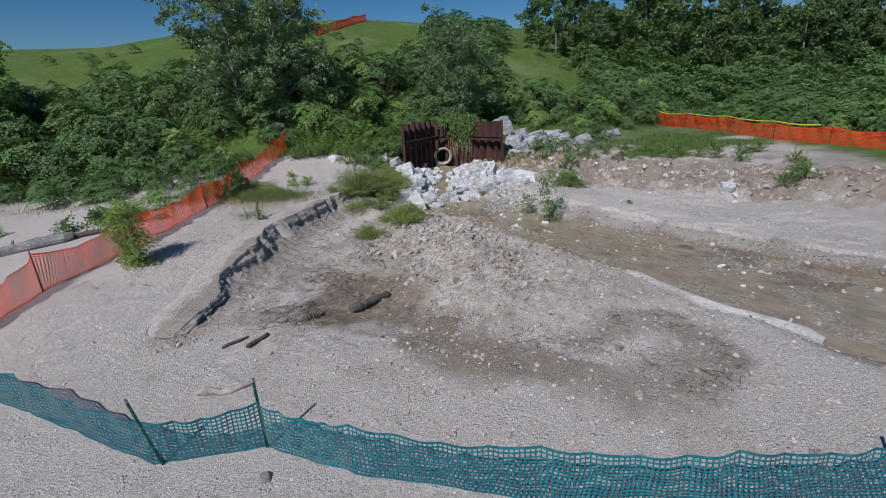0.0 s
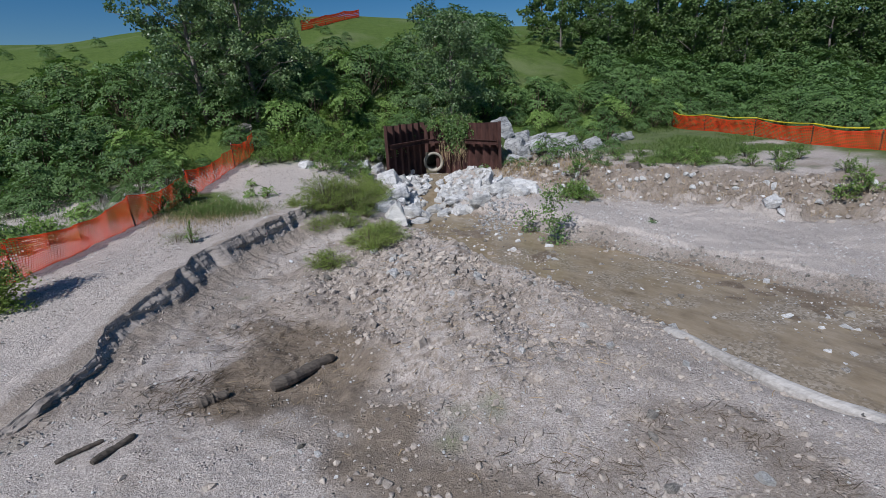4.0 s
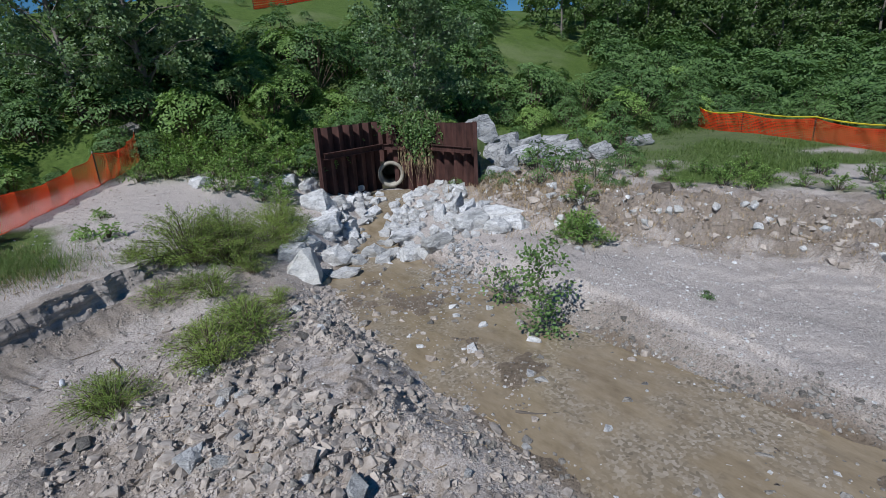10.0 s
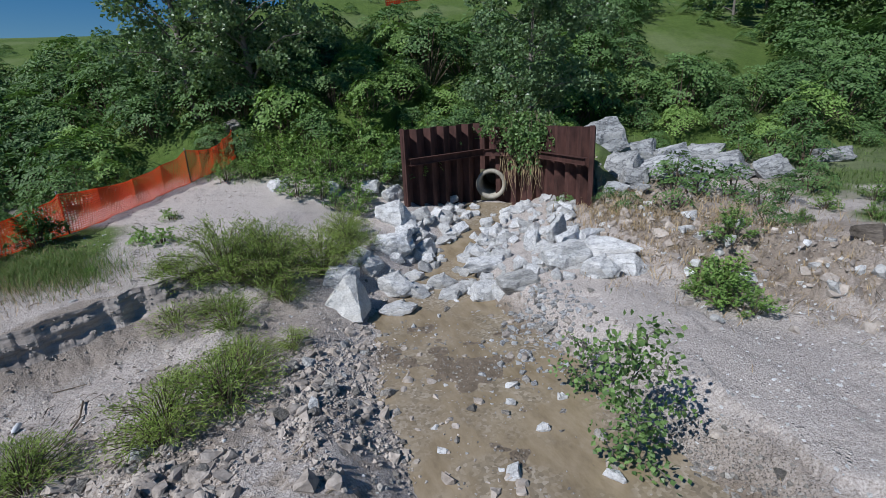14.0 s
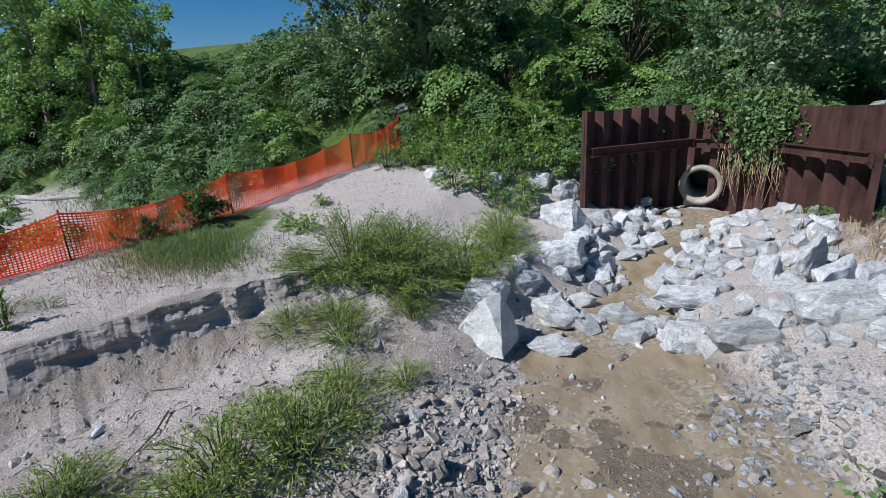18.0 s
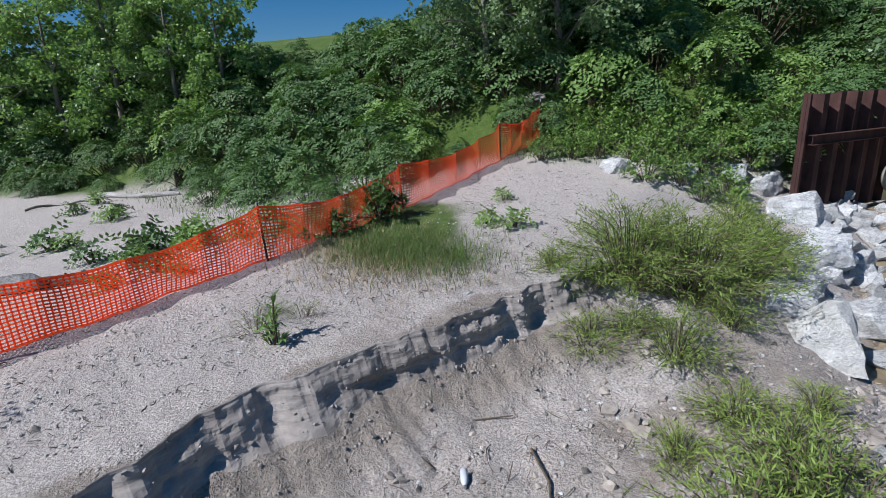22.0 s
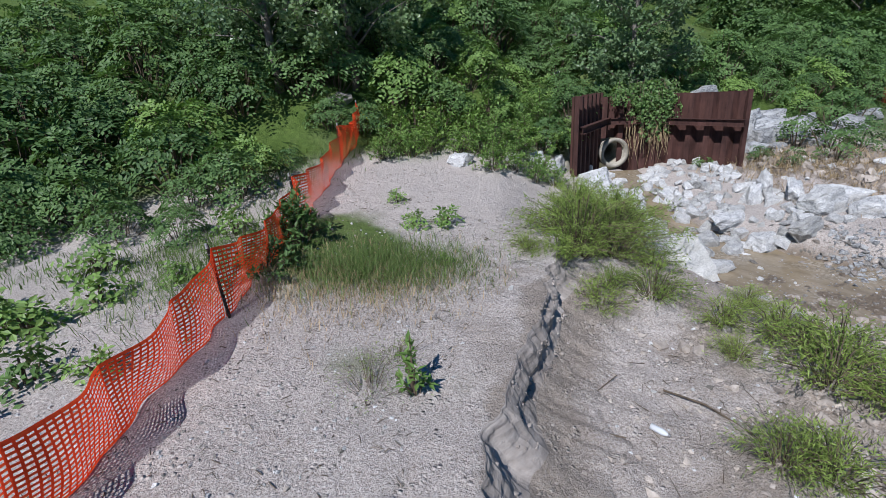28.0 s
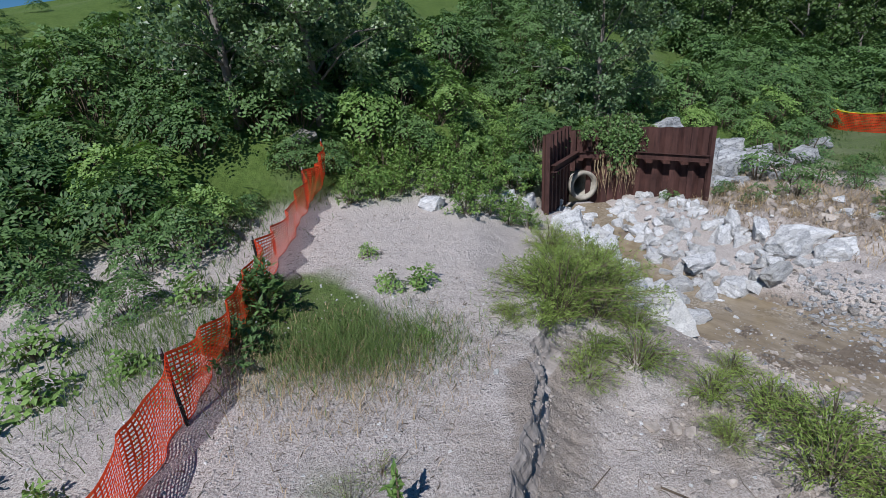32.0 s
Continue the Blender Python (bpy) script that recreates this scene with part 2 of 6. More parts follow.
def rock_mat(name, dark, light, vary, seam=0.5):
    """Broken stone: mottled, with dark seams and a rough face."""
    m, ns, ls, b = material(name, 0.88, 0.0, 0.25)
    n = noise_tex(ns, ls, 3.2, 8, 0.7)
    col = ramp(ns, ls, n, [(0.30, dark), (0.5, tuple((p + q) / 2 for p, q in zip(dark, light))), (0.66, light)])
    fine = noise_tex(ns, ls, 22.0, 5, 0.75)
    col = mixed(ns, ls, 0.35, col, ramp(ns, ls, fine, [(0.32, tuple(v * 0.5 for v in dark)), (0.55, light), (0.75, tuple(min(0.9, v * 1.15) for v in light))]))
    band = noise_tex(ns, ls, 1.7, 6, 0.6, stretch=(1, 1, 2.6))
    seams = ramp(ns, ls, band, [(0.455, (1, 1, 1)), (0.485, (1 - seam, 1 - seam, 1 - seam * 0.97)), (0.515, (1, 1, 1)), (0.60, (0.86, 0.85, 0.83))])
    col = mixed(ns, ls, 1.0, col, seams, "MULTIPLY")
    info, geo = ns.new("ShaderNodeObjectInfo"), ns.new("ShaderNodeNewGeometry")
    add, fr = ns.new("ShaderNodeMath"), ns.new("ShaderNodeMath")
    fr.operation = "FRACT"
    ls.new(info.outputs["Random"], add.inputs[0])
    ls.new(geo.outputs["Random Per Island"], add.inputs[1])
    ls.new(add.outputs[0], fr.inputs[0])
    lo, hi = 1 - vary, 1 + vary * 0.6
    col = mixed(ns, ls, 1.0, col, ramp(ns, ls, fr.outputs[0], [(0.0, (lo, lo * 0.99, lo * 0.96)), (1.0, (hi, hi, hi))]), "MULTIPLY")
    ls.new(col, b.inputs["Base Color"])
    bump(ns, ls, b, mixed(ns, ls, 0.35, n, fine), 1.0, 0.10)
    return m


GROUND, WATER = ground_mat(), water_mat()
ROCK = rock_mat("pale_limestone", (0.40, 0.405, 0.40), (0.80, 0.805, 0.80), 0.25, 0.4)
ROCK_WHITE = rock_mat("white_limestone", (0.60, 0.60, 0.58), (0.86, 0.86, 0.84), 0.1, 0.2)
ROCK_BLUE = rock_mat("blue_grey_stone", (0.20, 0.21, 0.215), (0.54, 0.55, 0.555), 0.25, 0.65)
ROCK_DARK = rock_mat("grey_stone", (0.19, 0.175, 0.155), (0.50, 0.475, 0.435), 0.45)
CLOD = plain_mat("dried_clay", (0.225, 0.19, 0.158), (0.55, 0.495, 0.44), 0.95, scale=9, relief=0.8, vary=0.2)
RUST = plain_mat("rusted_steel", (0.030, 0.015, 0.013), (0.118, 0.056, 0.046), 0.75, 0.15, scale=5, stretch=(1, 1, 0.25), relief=0.35)
CONCRETE = plain_mat("weathered_concrete", (0.22, 0.20, 0.155), (0.46, 0.43, 0.36), 0.9, scale=7, relief=0.3)
NET_ORANGE = leaf_mat("orange_plastic", (0.86, 0.075, 0.02), (0.95, 0.10, 0.025), 0.45, 0.65, (1, 1, 1))
NET_TEAL = leaf_mat("teal_plastic", (0.008, 0.12, 0.155), (0.02, 0.20, 0.24), 0.25, 0.4, (1, 1, 1))
POST = plain_mat("dark_steel", (0.018, 0.016, 0.014), (0.06, 0.055, 0.05), 0.6, 0.5, scale=8, relief=0.1)
POST_GREEN = plain_mat("green_painted_steel", (0.01, 0.06, 0.045), (0.02, 0.12, 0.09), 0.5, 0.2, scale=8, relief=0.1)
TIP = plain_mat("worn_zinc", (0.25, 0.25, 0.25), (0.55, 0.55, 0.54), 0.5, 0.6, scale=8, relief=0.1)
TAPE = plain_mat("yellow_plastic", (0.65, 0.50, 0.02), (0.85, 0.72, 0.05), 0.4, scale=5, relief=0.0)
CUTBANK = plain_mat("cut_bank_soil", (0.19, 0.163, 0.14), (0.46, 0.415, 0.375), 0.95, scale=4.0, stretch=(0.8, 0.8, 3), relief=0.9, spec=0.15)
DRIFT = plain_mat("bleached_driftwood", (0.20, 0.185, 0.165), (0.55, 0.53, 0.50), 0.9, scale=5, stretch=(0.2, 3, 3), relief=0.6)
DRIFT_GREY = plain_mat("cracked_grey_driftwood", (0.045, 0.042, 0.04), (0.42, 0.405, 0.385), 0.9, scale=9, stretch=(0.5, 2.2, 3), relief=1.0)
WETWOOD = plain_mat("dark_wet_wood", (0.03, 0.025, 0.02), (0.17, 0.145, 0.12), 0.85, scale=5, stretch=(0.3, 3, 3), relief=0.6)
BARK = plain_mat("grey_bark", (0.09, 0.08, 0.065), (0.26, 0.24, 0.21), 0.95, scale=6, stretch=(2, 2, 0.4), relief=0.7)
STEM = plain_mat("brown_stems", (0.06, 0.045, 0.03), (0.17, 0.13, 0.09), 0.9, scale=8, relief=0.3)
STRAW = plain_mat("dry_straw", (0.24, 0.17, 0.09), (0.48, 0.38, 0.23), 0.9, scale=8, relief=0.0, vary=0.3)
LEAF_SUMAC = leaf_mat("sumac_leaf", (0.038, 0.088, 0.027), (0.125, 0.225, 0.072))
LEAF_LIGHT = leaf_mat("bright_leaf", (0.095, 0.185, 0.042), (0.215, 0.345, 0.095))
LEAF_TREE = leaf_mat("cottonwood_leaf", (0.065, 0.125, 0.055), (0.21, 0.31, 0.155), 0.3, 0.34)
LEAF_WOOD = leaf_mat("wood_leaf", (0.045, 0.09, 0.03), (0.135, 0.22, 0.075), 0.35, 0.5)
LEAF_STAND = leaf_mat("stand_leaf", (0.08, 0.16, 0.055), (0.25, 0.39, 0.14), 0.4, 0.42)
LEAF_WILLOW = leaf_mat("willow_leaf", (0.11, 0.18, 0.034), (0.26, 0.355, 0.09))
GRASS = leaf_mat("grass_blade", (0.06, 0.115, 0.026), (0.16, 0.235, 0.075), 0.3)
# ---- lie of the land ----
def step(a, b, v):
    u = np.clip((v - a) / (b - a), 0, 1)
    return u * u * (3 - 2 * u)


def line_dist(line, x, y):
    """Distance to a polyline, its side (positive to the left of its run) and the run length at the nearest point."""
    x, y = np.asarray(x, float), np.asarray(y, float)
    best, side, run, far = np.full(x.shape, 1e9), np.zeros(x.shape), np.zeros(x.shape), 0.0
    for (ax, ay), (bx, by) in zip(line[:-1], line[1:]):
        dx, dy = bx - ax, by - ay
        length = math.hypot(dx, dy)
        u = np.clip(((x - ax) * dx + (y - ay) * dy) / length**2, 0, 1)
        d = np.hypot(x - ax - u * dx, y - ay - u * dy)
        near = d < best
        best = np.where(near, d, best)
        side = np.where(near, np.sign(dx * (y - ay) - dy * (x - ax)), side)
        run = np.where(near, far + u * length, run)
        far += length
    return best, side, run


def above(line, x, y):
    """1 on the far side of a line that runs from left to right, -1 on the near side."""
    return np.where(np.asarray(y, float) > np.interp(x, [p[0] for p in line], [p[1] for p in line]), 1.0, -1.0)


def lump(x, y, scale, seed, octaves=3):
    """Smooth value noise on arrays, about -1 to 1."""
    x, y = np.asarray(x, float), np.asarray(y, float)
    total, amp, norm = 0, 1.0, 0.0
    for o in range(octaves):
        fx, fy = x / scale * 2**o + 31.7 * o, y / scale * 2**o - 17.3 * o
        ix, iy = np.floor(fx), np.floor(fy)
        ux, uy = fx - ix, fy - iy
        ux, uy = ux * ux * (3 - 2 * ux), uy * uy * (3 - 2 * uy)

        def rnd(a, b):
            n = np.sin(a * 127.1 + b * 311.7 + seed * 74.7 + o * 19.19) * 43758.5453
            return (n - np.floor(n)) * 2 - 1
        v = (rnd(ix, iy) * (1 - ux) + rnd(ix + 1, iy) * ux) * (1 - uy) + (rnd(ix, iy + 1) * (1 - ux) + rnd(ix + 1, iy + 1) * ux) * uy
        total, norm, amp = total + v * amp, norm + amp, amp * 0.5
    return total / norm * 1.4


STREAM = [(0.1, 31.3), (-0.2, 27), (-0.4, 24.5), (0.2, 21.6), (1.9, 18.6), (3.4, 16.2), (5.3, 13.4), (7.6, 10.1), (9.3, 7.2), (10.8, 4), (13.3, 0), (19, -10), (36, -45)]
STREAM_RUN = [0, 4.3, 6.8, 9.8, 13.2, 16.0, 19.4, 23.4, 26.7, 30.2, 34.9, 46.4, 85]
STREAM_HALF = [0.25, 0.35, 0.7, 1.55, 1.9, 1.8, 2.0, 2.35, 2.55, 2.7, 3.0, 4.0, 7.0]
STREAM_Z = [1.05, 0.6, 0.2, 0.08, 0.05, 0.02, 0.0, -0.03, -0.06, -0.09, -0.13, -0.25, -0.5]
SCARP = [(-12.2, 3.2), (-10.2, 4.9), (-9.0, 6.3), (-8.45, 8.0), (-8.4, 9.6), (-8.3, 11.4), (-8.15, 12.8), (-7.95, 13.9), (-7.55, 15.1), (-7.2, 16.3), (-6.85, 17.3), (-6.3, 18.3), (-5.6, 19.1),
         (-5.7, 20.5), (-6.0, 22.5), (-5.5, 25), (-5.2, 28), (-5, 31)]
WALL = [(-5.5, 26.6), (-2.65, 27.9), (-0.4, 31.45), (2.3, 30.9), (3.95, 28.5), (6.5, 30.2)]
HILL = [(-150, -45), (-60, 10), (-36, 20.5), (-22, 24), (-14, 26), (-9, 28.2), (-3.5, 28.8), (-1.5, 32.2), (2.9, 32.4), (4.6, 30.2), (7, 32), (13, 34.5), (25, 41), (60, 43), (160, 20)]
TERRACE = [(4.4, 29), (5.2, 25.5), (6.4, 23.5), (9.5, 22.0), (13.0, 19.6), (16.5, 17.0), (22, 14.0), (40, 6)]


def land(x, y, fine=True):
    """Height of the ground at x, y."""
    x, y = np.asarray(x, float), np.asarray(y, float)
    n1, n2, n3 = lump(x, y, 6, 1), lump(x, y, 1.6, 2), lump(x, y, 0.45, 3)
    # open beach and the debris flat
    z = 0.06 + 0.22 * step(-2, 8, y) + 0.02 * (y - 14) * step(14, 16, y)
    z = z + 0.06 * n1 * step(0, 6, y)
    mound = np.exp(-(((x - 1.2) / 3.6) ** 2 + ((y - 8.6) / 4.6) ** 2))
    z = z + 0.22 * mound
    z = z - 0.22 * np.exp(-(((x + 3.6) / 1.5) ** 2 + ((y - 9.0) / 2.0) ** 2))
    debris = np.exp(-(((x + 0.5) / 2.6) ** 2 + ((y - 14.5) / 3.6) ** 2))
    z = z + 0.30 * debris + (0.07 * n2 + 0.06 * n3) * debris
    z = z + 0.45 * np.exp(-(((x + 4.2) / 1.9) ** 2 + ((y - 21) / 2.6) ** 2)) + 0.9 * step(21.5, 27, y) * step(0.5, -3.5, x)
    z = z + (0.03 * n3 + 0.03 * lump(x, y, 0.22, 14, 2)) * step(2, 7, y) * step(-8, -6.5, x)
    z = z + 0.07 * (np.abs(lump(x + 0.4 * y, y * 0.6, 0.9, 15, 2)) - 0.4) * np.exp(-(((x + 4.5) / 2.6) ** 2 + ((y - 14) / 4.5) ** 2))
    crust = lump(x, y, 1.5, 18, 4) * 3.2
    ledge = np.floor(crust) + step(0.42, 0.58, crust - np.floor(crust))
    z = z + 0.11 * ledge * np.exp(-(((x + 0.8) / 5.0) ** 2 + ((y - 11.5) / 5.0) ** 4))
    # upper plateau behind the cut edge
    wob = 0.12 * lump(x, y, 1.3, 5)
    ds, side, run = line_dist(SCARP, x, y)
    q = ds * side + wob
    top = np.interp(y, [0, 4, 8, 10, 12.6, 15.5, 18, 22, 26.5, 30, 34], [0.0, 0.12, 0.60, 0.86, 1.25, 1.42, 1.62, 1.85, 2.55, 3.2, 3.8])
    top = top - 0.05 * np.clip(x + 11, 0, 6) - 0.07 * np.clip(-12.2 - x, 0, 9) + 0.05 * n1 + 0.018 * n3 + 0.012 * lump(x, y, 0.25, 16, 2)
    sharp = step(6.0, 7.4, y) * step(20.6, 19.2, y)
    wide = 1.9 - 1.76 * sharp
    rise = step(-wide, wide * 0.35, q - 0.5 * sharp)
    z = np.where(top > z, z + (top - z) * rise, z)
    # right bank and its broken terrace edge
    dt, tside, trun = line_dist(TERRACE, x, y)
    tq = dt * tside + 0.8 * lump(x, y, 2.2, 8) + 0.3 * lump(x, y, 0.6, 9)
    right = step(2.2, 5.0, x - np.interp(y, [4, 10, 14, 18, 22, 26], [8.5, 5.2, 2.6, -0.2, -1.5, -2]))
    bank = 0.30 + 0.055 * np.clip(y - 15, 0, 20) + 0.05 * n1
    ramp_t = step(-1.5, 1.3, tq) * 3.0 + 0.45 * lump(x, y, 0.8, 30, 3) * step(-2.0, -1.0, tq) * step(3.0, 1.5, tq)
    ramp_t = (np.floor(ramp_t) + step(0.30, 0.62, ramp_t - np.floor(ramp_t))) / 3.0
    sand = 0.05 * np.floor(lump(x + 0.5 * y, y, 2.4, 31, 3) * 2.5 + 0.5) + 0.03 * lump(x, y, 0.7, 32, 3)
    terrace = bank + sand * step(0.2, -0.8, tq) + (0.66 + 0.02 * np.clip(x - 5, 0, 12)) * ramp_t + step(4.6, 6.5, x) * (0.26 * n2 + 0.20 * n3 + 0.10 * lump(x, y, 0.3, 19, 2)) * step(-2.0, 0.0, tq) * step(5.0, 1.2, tq)
    z = z + (terrace - z) * right
    # the hill
    dh, _, hrun = line_dist(HILL, x, y)
    h = dh * above(HILL, x, y)
    c = np.clip(h - 10, 0, 36)
    up = 0.40 * np.clip(h, 0, 10) + 0.44 * (c - c * c / 105)
    up = up * (1 - 0.24 * step(-16, -42, x)) + 0.4 * n1 * step(1, 6, h) * step(40, 20, h)
    z = z + (np.interp(x, [-8, 8], [3.5, 2.3]) - z) * step(3, 13, h)
    z = np.where(h > 0, z + up * step(0, 3, h), z)
    # stream bed cut into it all
    d, bank_side, srun = line_dist(STREAM, x, y)
    half = np.interp(srun, STREAM_RUN, STREAM_HALF) * (1 + 0.12 * lump(x, y, 1.7, 11))
    sz = np.interp(srun, STREAM_RUN, STREAM_Z)
    bed = sz - 0.078 + 0.04 * n2 + 0.022 * n3
    k = step(half + np.where(bank_side > 0, 0.75, 1.5), half - 0.1, d)
    strand = 0.8 + 0.35 * lump(x, y, 1.4, 20)
    z = z + 0.13 * step(strand, strand + 0.1, d - half) * step(3.0, 1.2, d - half - strand) * step(3.2, 4.5, x) * step(24, 21, y) * (bank_side > 0)
    z = z + (bed - z) * np.where(y < 31.4, k, 0)
    # fill held back by the steel wall
    dw, wside, wrun = line_dist(WALL, x, y)
    fill = 3.35 - 0.42 * np.clip(-2.9 - x, 0, 9) - 0.75 * np.clip(x - 4.2, 0, 9) + 0.06 * n2
    z = np.where((wside > 0) & (y > np.where(x > 3.95, 28.5 + 0.61 * (x - 3.95), np.where(x < -2.6, 28.0 + 0.48 * (x + 2.6), 26.4))), np.maximum(z, z + (fill - z) * (step(0.38, 0.75, dw) + (step(0.1, 2.6, dw) - step(0.38, 0.75, dw)) * np.maximum(step(-1.9, -2.8, x), step(3.2, 4.1, x))) * step(6, 3, dw)), z)
    return z
# ---- end of land ----

# ---- builders ----
rng = random.Random(7)


def mesh_of(name, verts, faces, mat=None, smooth=False):
    me = bpy.data.meshes.new(name)
    me.from_pydata([tuple(v) for v in verts], [], faces)
    if mat:
        me.materials.append(mat)
    if smooth:
        me.polygons.foreach_set("use_smooth", [True] * len(me.polygons))
    me.update()
    return me


def part(name, bm, mat, parent=None, label="", smooth=False):
    """Links a bmesh or a mesh as one object, under parent if there is one."""
    if isinstance(bm, bmesh.types.BMesh):
        me = bpy.data.meshes.new(name)
        bm.to_mesh(me)
        bm.free()
        me.materials.append(mat)
    else:
        me = bm
        if not me.materials:
            me.materials.append(mat)
    if smooth:
        me.polygons.foreach_set("use_smooth", [True] * len(me.polygons))
    ob = new(name, me)
    if parent:
        ob.parent = parent
    if label:
        tagged(ob, label)
    return ob


def base(name, m, label, category, group="", kind=""):
    ob = new(name)
    ob.empty_display_size = 0.2
    ob.matrix_world = m
    return tagged(ob, label, category, group, kind)


def ground_z(x, y):
    return float(land(np.array([x]), np.array([y]))[0])


def tube_data(path, radii, sides=7, twist=0.0, cap=True, rough=0.0, r=rng):
    """Verts and faces of a tube along points."""
    pts = [Vector(p) for p in path]
    verts, faces = [], []
    ref = Vector((0.31, 0.22, 0.93))
    for i, p in enumerate(pts):
        d = (pts[min(i + 1, len(pts) - 1)] - pts[max(i - 1, 0)]).normalized()
        u = d.cross(ref)
        if u.length < 0.1:
            u = d.cross(Vector((1, 0, 0)))
        u.normalize()
        v = d.cross(u)
        for s in range(sides):
            a = 2 * math.pi * s / sides + twist * i
            k = radii[i] * (1 + rough * r.uniform(-1, 1))
            verts.append(p + (u * math.cos(a) + v * math.sin(a)) * k)
    for i in range(len(pts) - 1):
        for s in range(sides):
            a, b = i * sides + s, i * sides + (s + 1) % sides
            faces.append((a, b, b + sides, a + sides))
    if cap:
        faces.append(tuple(range(sides))[::-1])
        faces.append(tuple(range((len(pts) - 1) * sides, len(pts) * sides)))
    return verts, faces


def join_data(pieces):
    verts, faces = [], []
    for v, f in pieces:
        n = len(verts)
        verts += list(v)
        faces += [tuple(i + n for i in q) for q in f]
    return verts, faces


def box_data(m, sx, sy, sz):
    v = [m @ Vector((x * sx / 2, y * sy / 2, z * sz / 2)) for x in (-1, 1) for y in (-1, 1) for z in (-1, 1)]
    return v, [(0, 1, 3, 2), (4, 6, 7, 5), (0, 4, 5, 1), (2, 3, 7, 6), (0, 2, 6, 4), (1, 5, 7, 3)]


def leaf_data(at, out, up, length, width, fold=0.25):
    """One pointed leaf of four corners, folded along its rib."""
    out = out.normalized()
    side = out.cross(up)
    if side.length < 1e-3:
        side = out.cross(Vector((1, 0.2, 0)))
    side.normalize()
    n = side.cross(out)
    mid = at + out * length * 0.45
    return [at, mid + side * width * 0.5 + n * width * fold, at + out * length, mid - side * width * 0.5 + n * width * fold]


def leaves_mesh(name, quads, mat):
    verts, faces = [], []
    for q in quads:
        n = len(verts)
        verts += q
        faces += [(n, n + 1, n + 2), (n, n + 2, n + 3)]
    return mesh_of(name, verts, faces, mat)


def rand_dir(r, flat=1.0):
    v = Vector((r.gauss(0, 1), r.gauss(0, 1), r.gauss(0, 1) * flat))
    return v.normalized()

# ---- ground, water ----
def spaced(lo, hi, fine, reach):
    """Even lines from lo to hi, then growing steps out to reach."""
    mid = list(np.arange(lo, hi + 1e-6, fine))
    for sign, end in ((1, hi), (-1, lo)):
        s, p = fine * 2, end
        while abs(p) < reach:
            p += sign * s
            s *= 1.07
            mid.append(p)
    return np.array(sorted(mid))


gx, gy = spaced(-14.5, 15.0, 0.09, 1400), spaced(-2.0, 32.5, 0.09, 1400)
XX, YY = np.meshgrid(gx, gy)
ZZ = land(XX, YY)
nx, ny = len(gx), len(gy)
idx = np.arange(nx * ny).reshape(ny, nx)
quads = np.stack([idx[:-1, :-1], idx[:-1, 1:], idx[1:, 1:], idx[1:, :-1]], -1).reshape(-1, 4)
gm = bpy.data.meshes.new("ground")
mid_q = np.stack([(XX[:-1, :-1] + XX[1:, 1:]) / 2, (YY[:-1, :-1] + YY[1:, 1:]) / 2], -1).reshape(-1, 2)
quads = quads[~((np.abs(mid_q[:, 0] - 0.1) < 0.7) & (mid_q[:, 1] > 31.75) & (mid_q[:, 1] < 34.6))]  # the pipe runs through here
gm.from_pydata(np.stack([XX, YY, ZZ], -1).reshape(-1, 3).tolist(), [], quads.tolist())
gm.materials.append(GROUND)
nrm = np.empty(len(gm.polygons) * 3)
gm.polygons.foreach_get("normal", nrm)
gm.polygons.foreach_set("use_smooth", (np.abs(nrm.reshape(-1, 3)[:, 2]) > 0.86).tolist())


MUDFLOW = [(-4.3, 9.5), (-3.0, 9.0), (-2.4, 7.2), (-1.5, 5.6), (0.0, 4.4), (1.4, 3.4), (2.9, 3.1), (4.2, 3.8), (4.3, 5.2), (3.3, 6.1), (2.5, 5.5), (1.6, 4.8)]
MUD_RUN = np.cumsum([0] + [math.hypot(b[0] - a[0], b[1] - a[1]) for a, b in zip(MUDFLOW[:-1], MUDFLOW[1:])])
MUD_HALF = [1.3, 1.25, 0.85, 0.75, 0.9, 1.0, 0.9, 0.7, 0.5, 0.45, 0.4, 0.4]


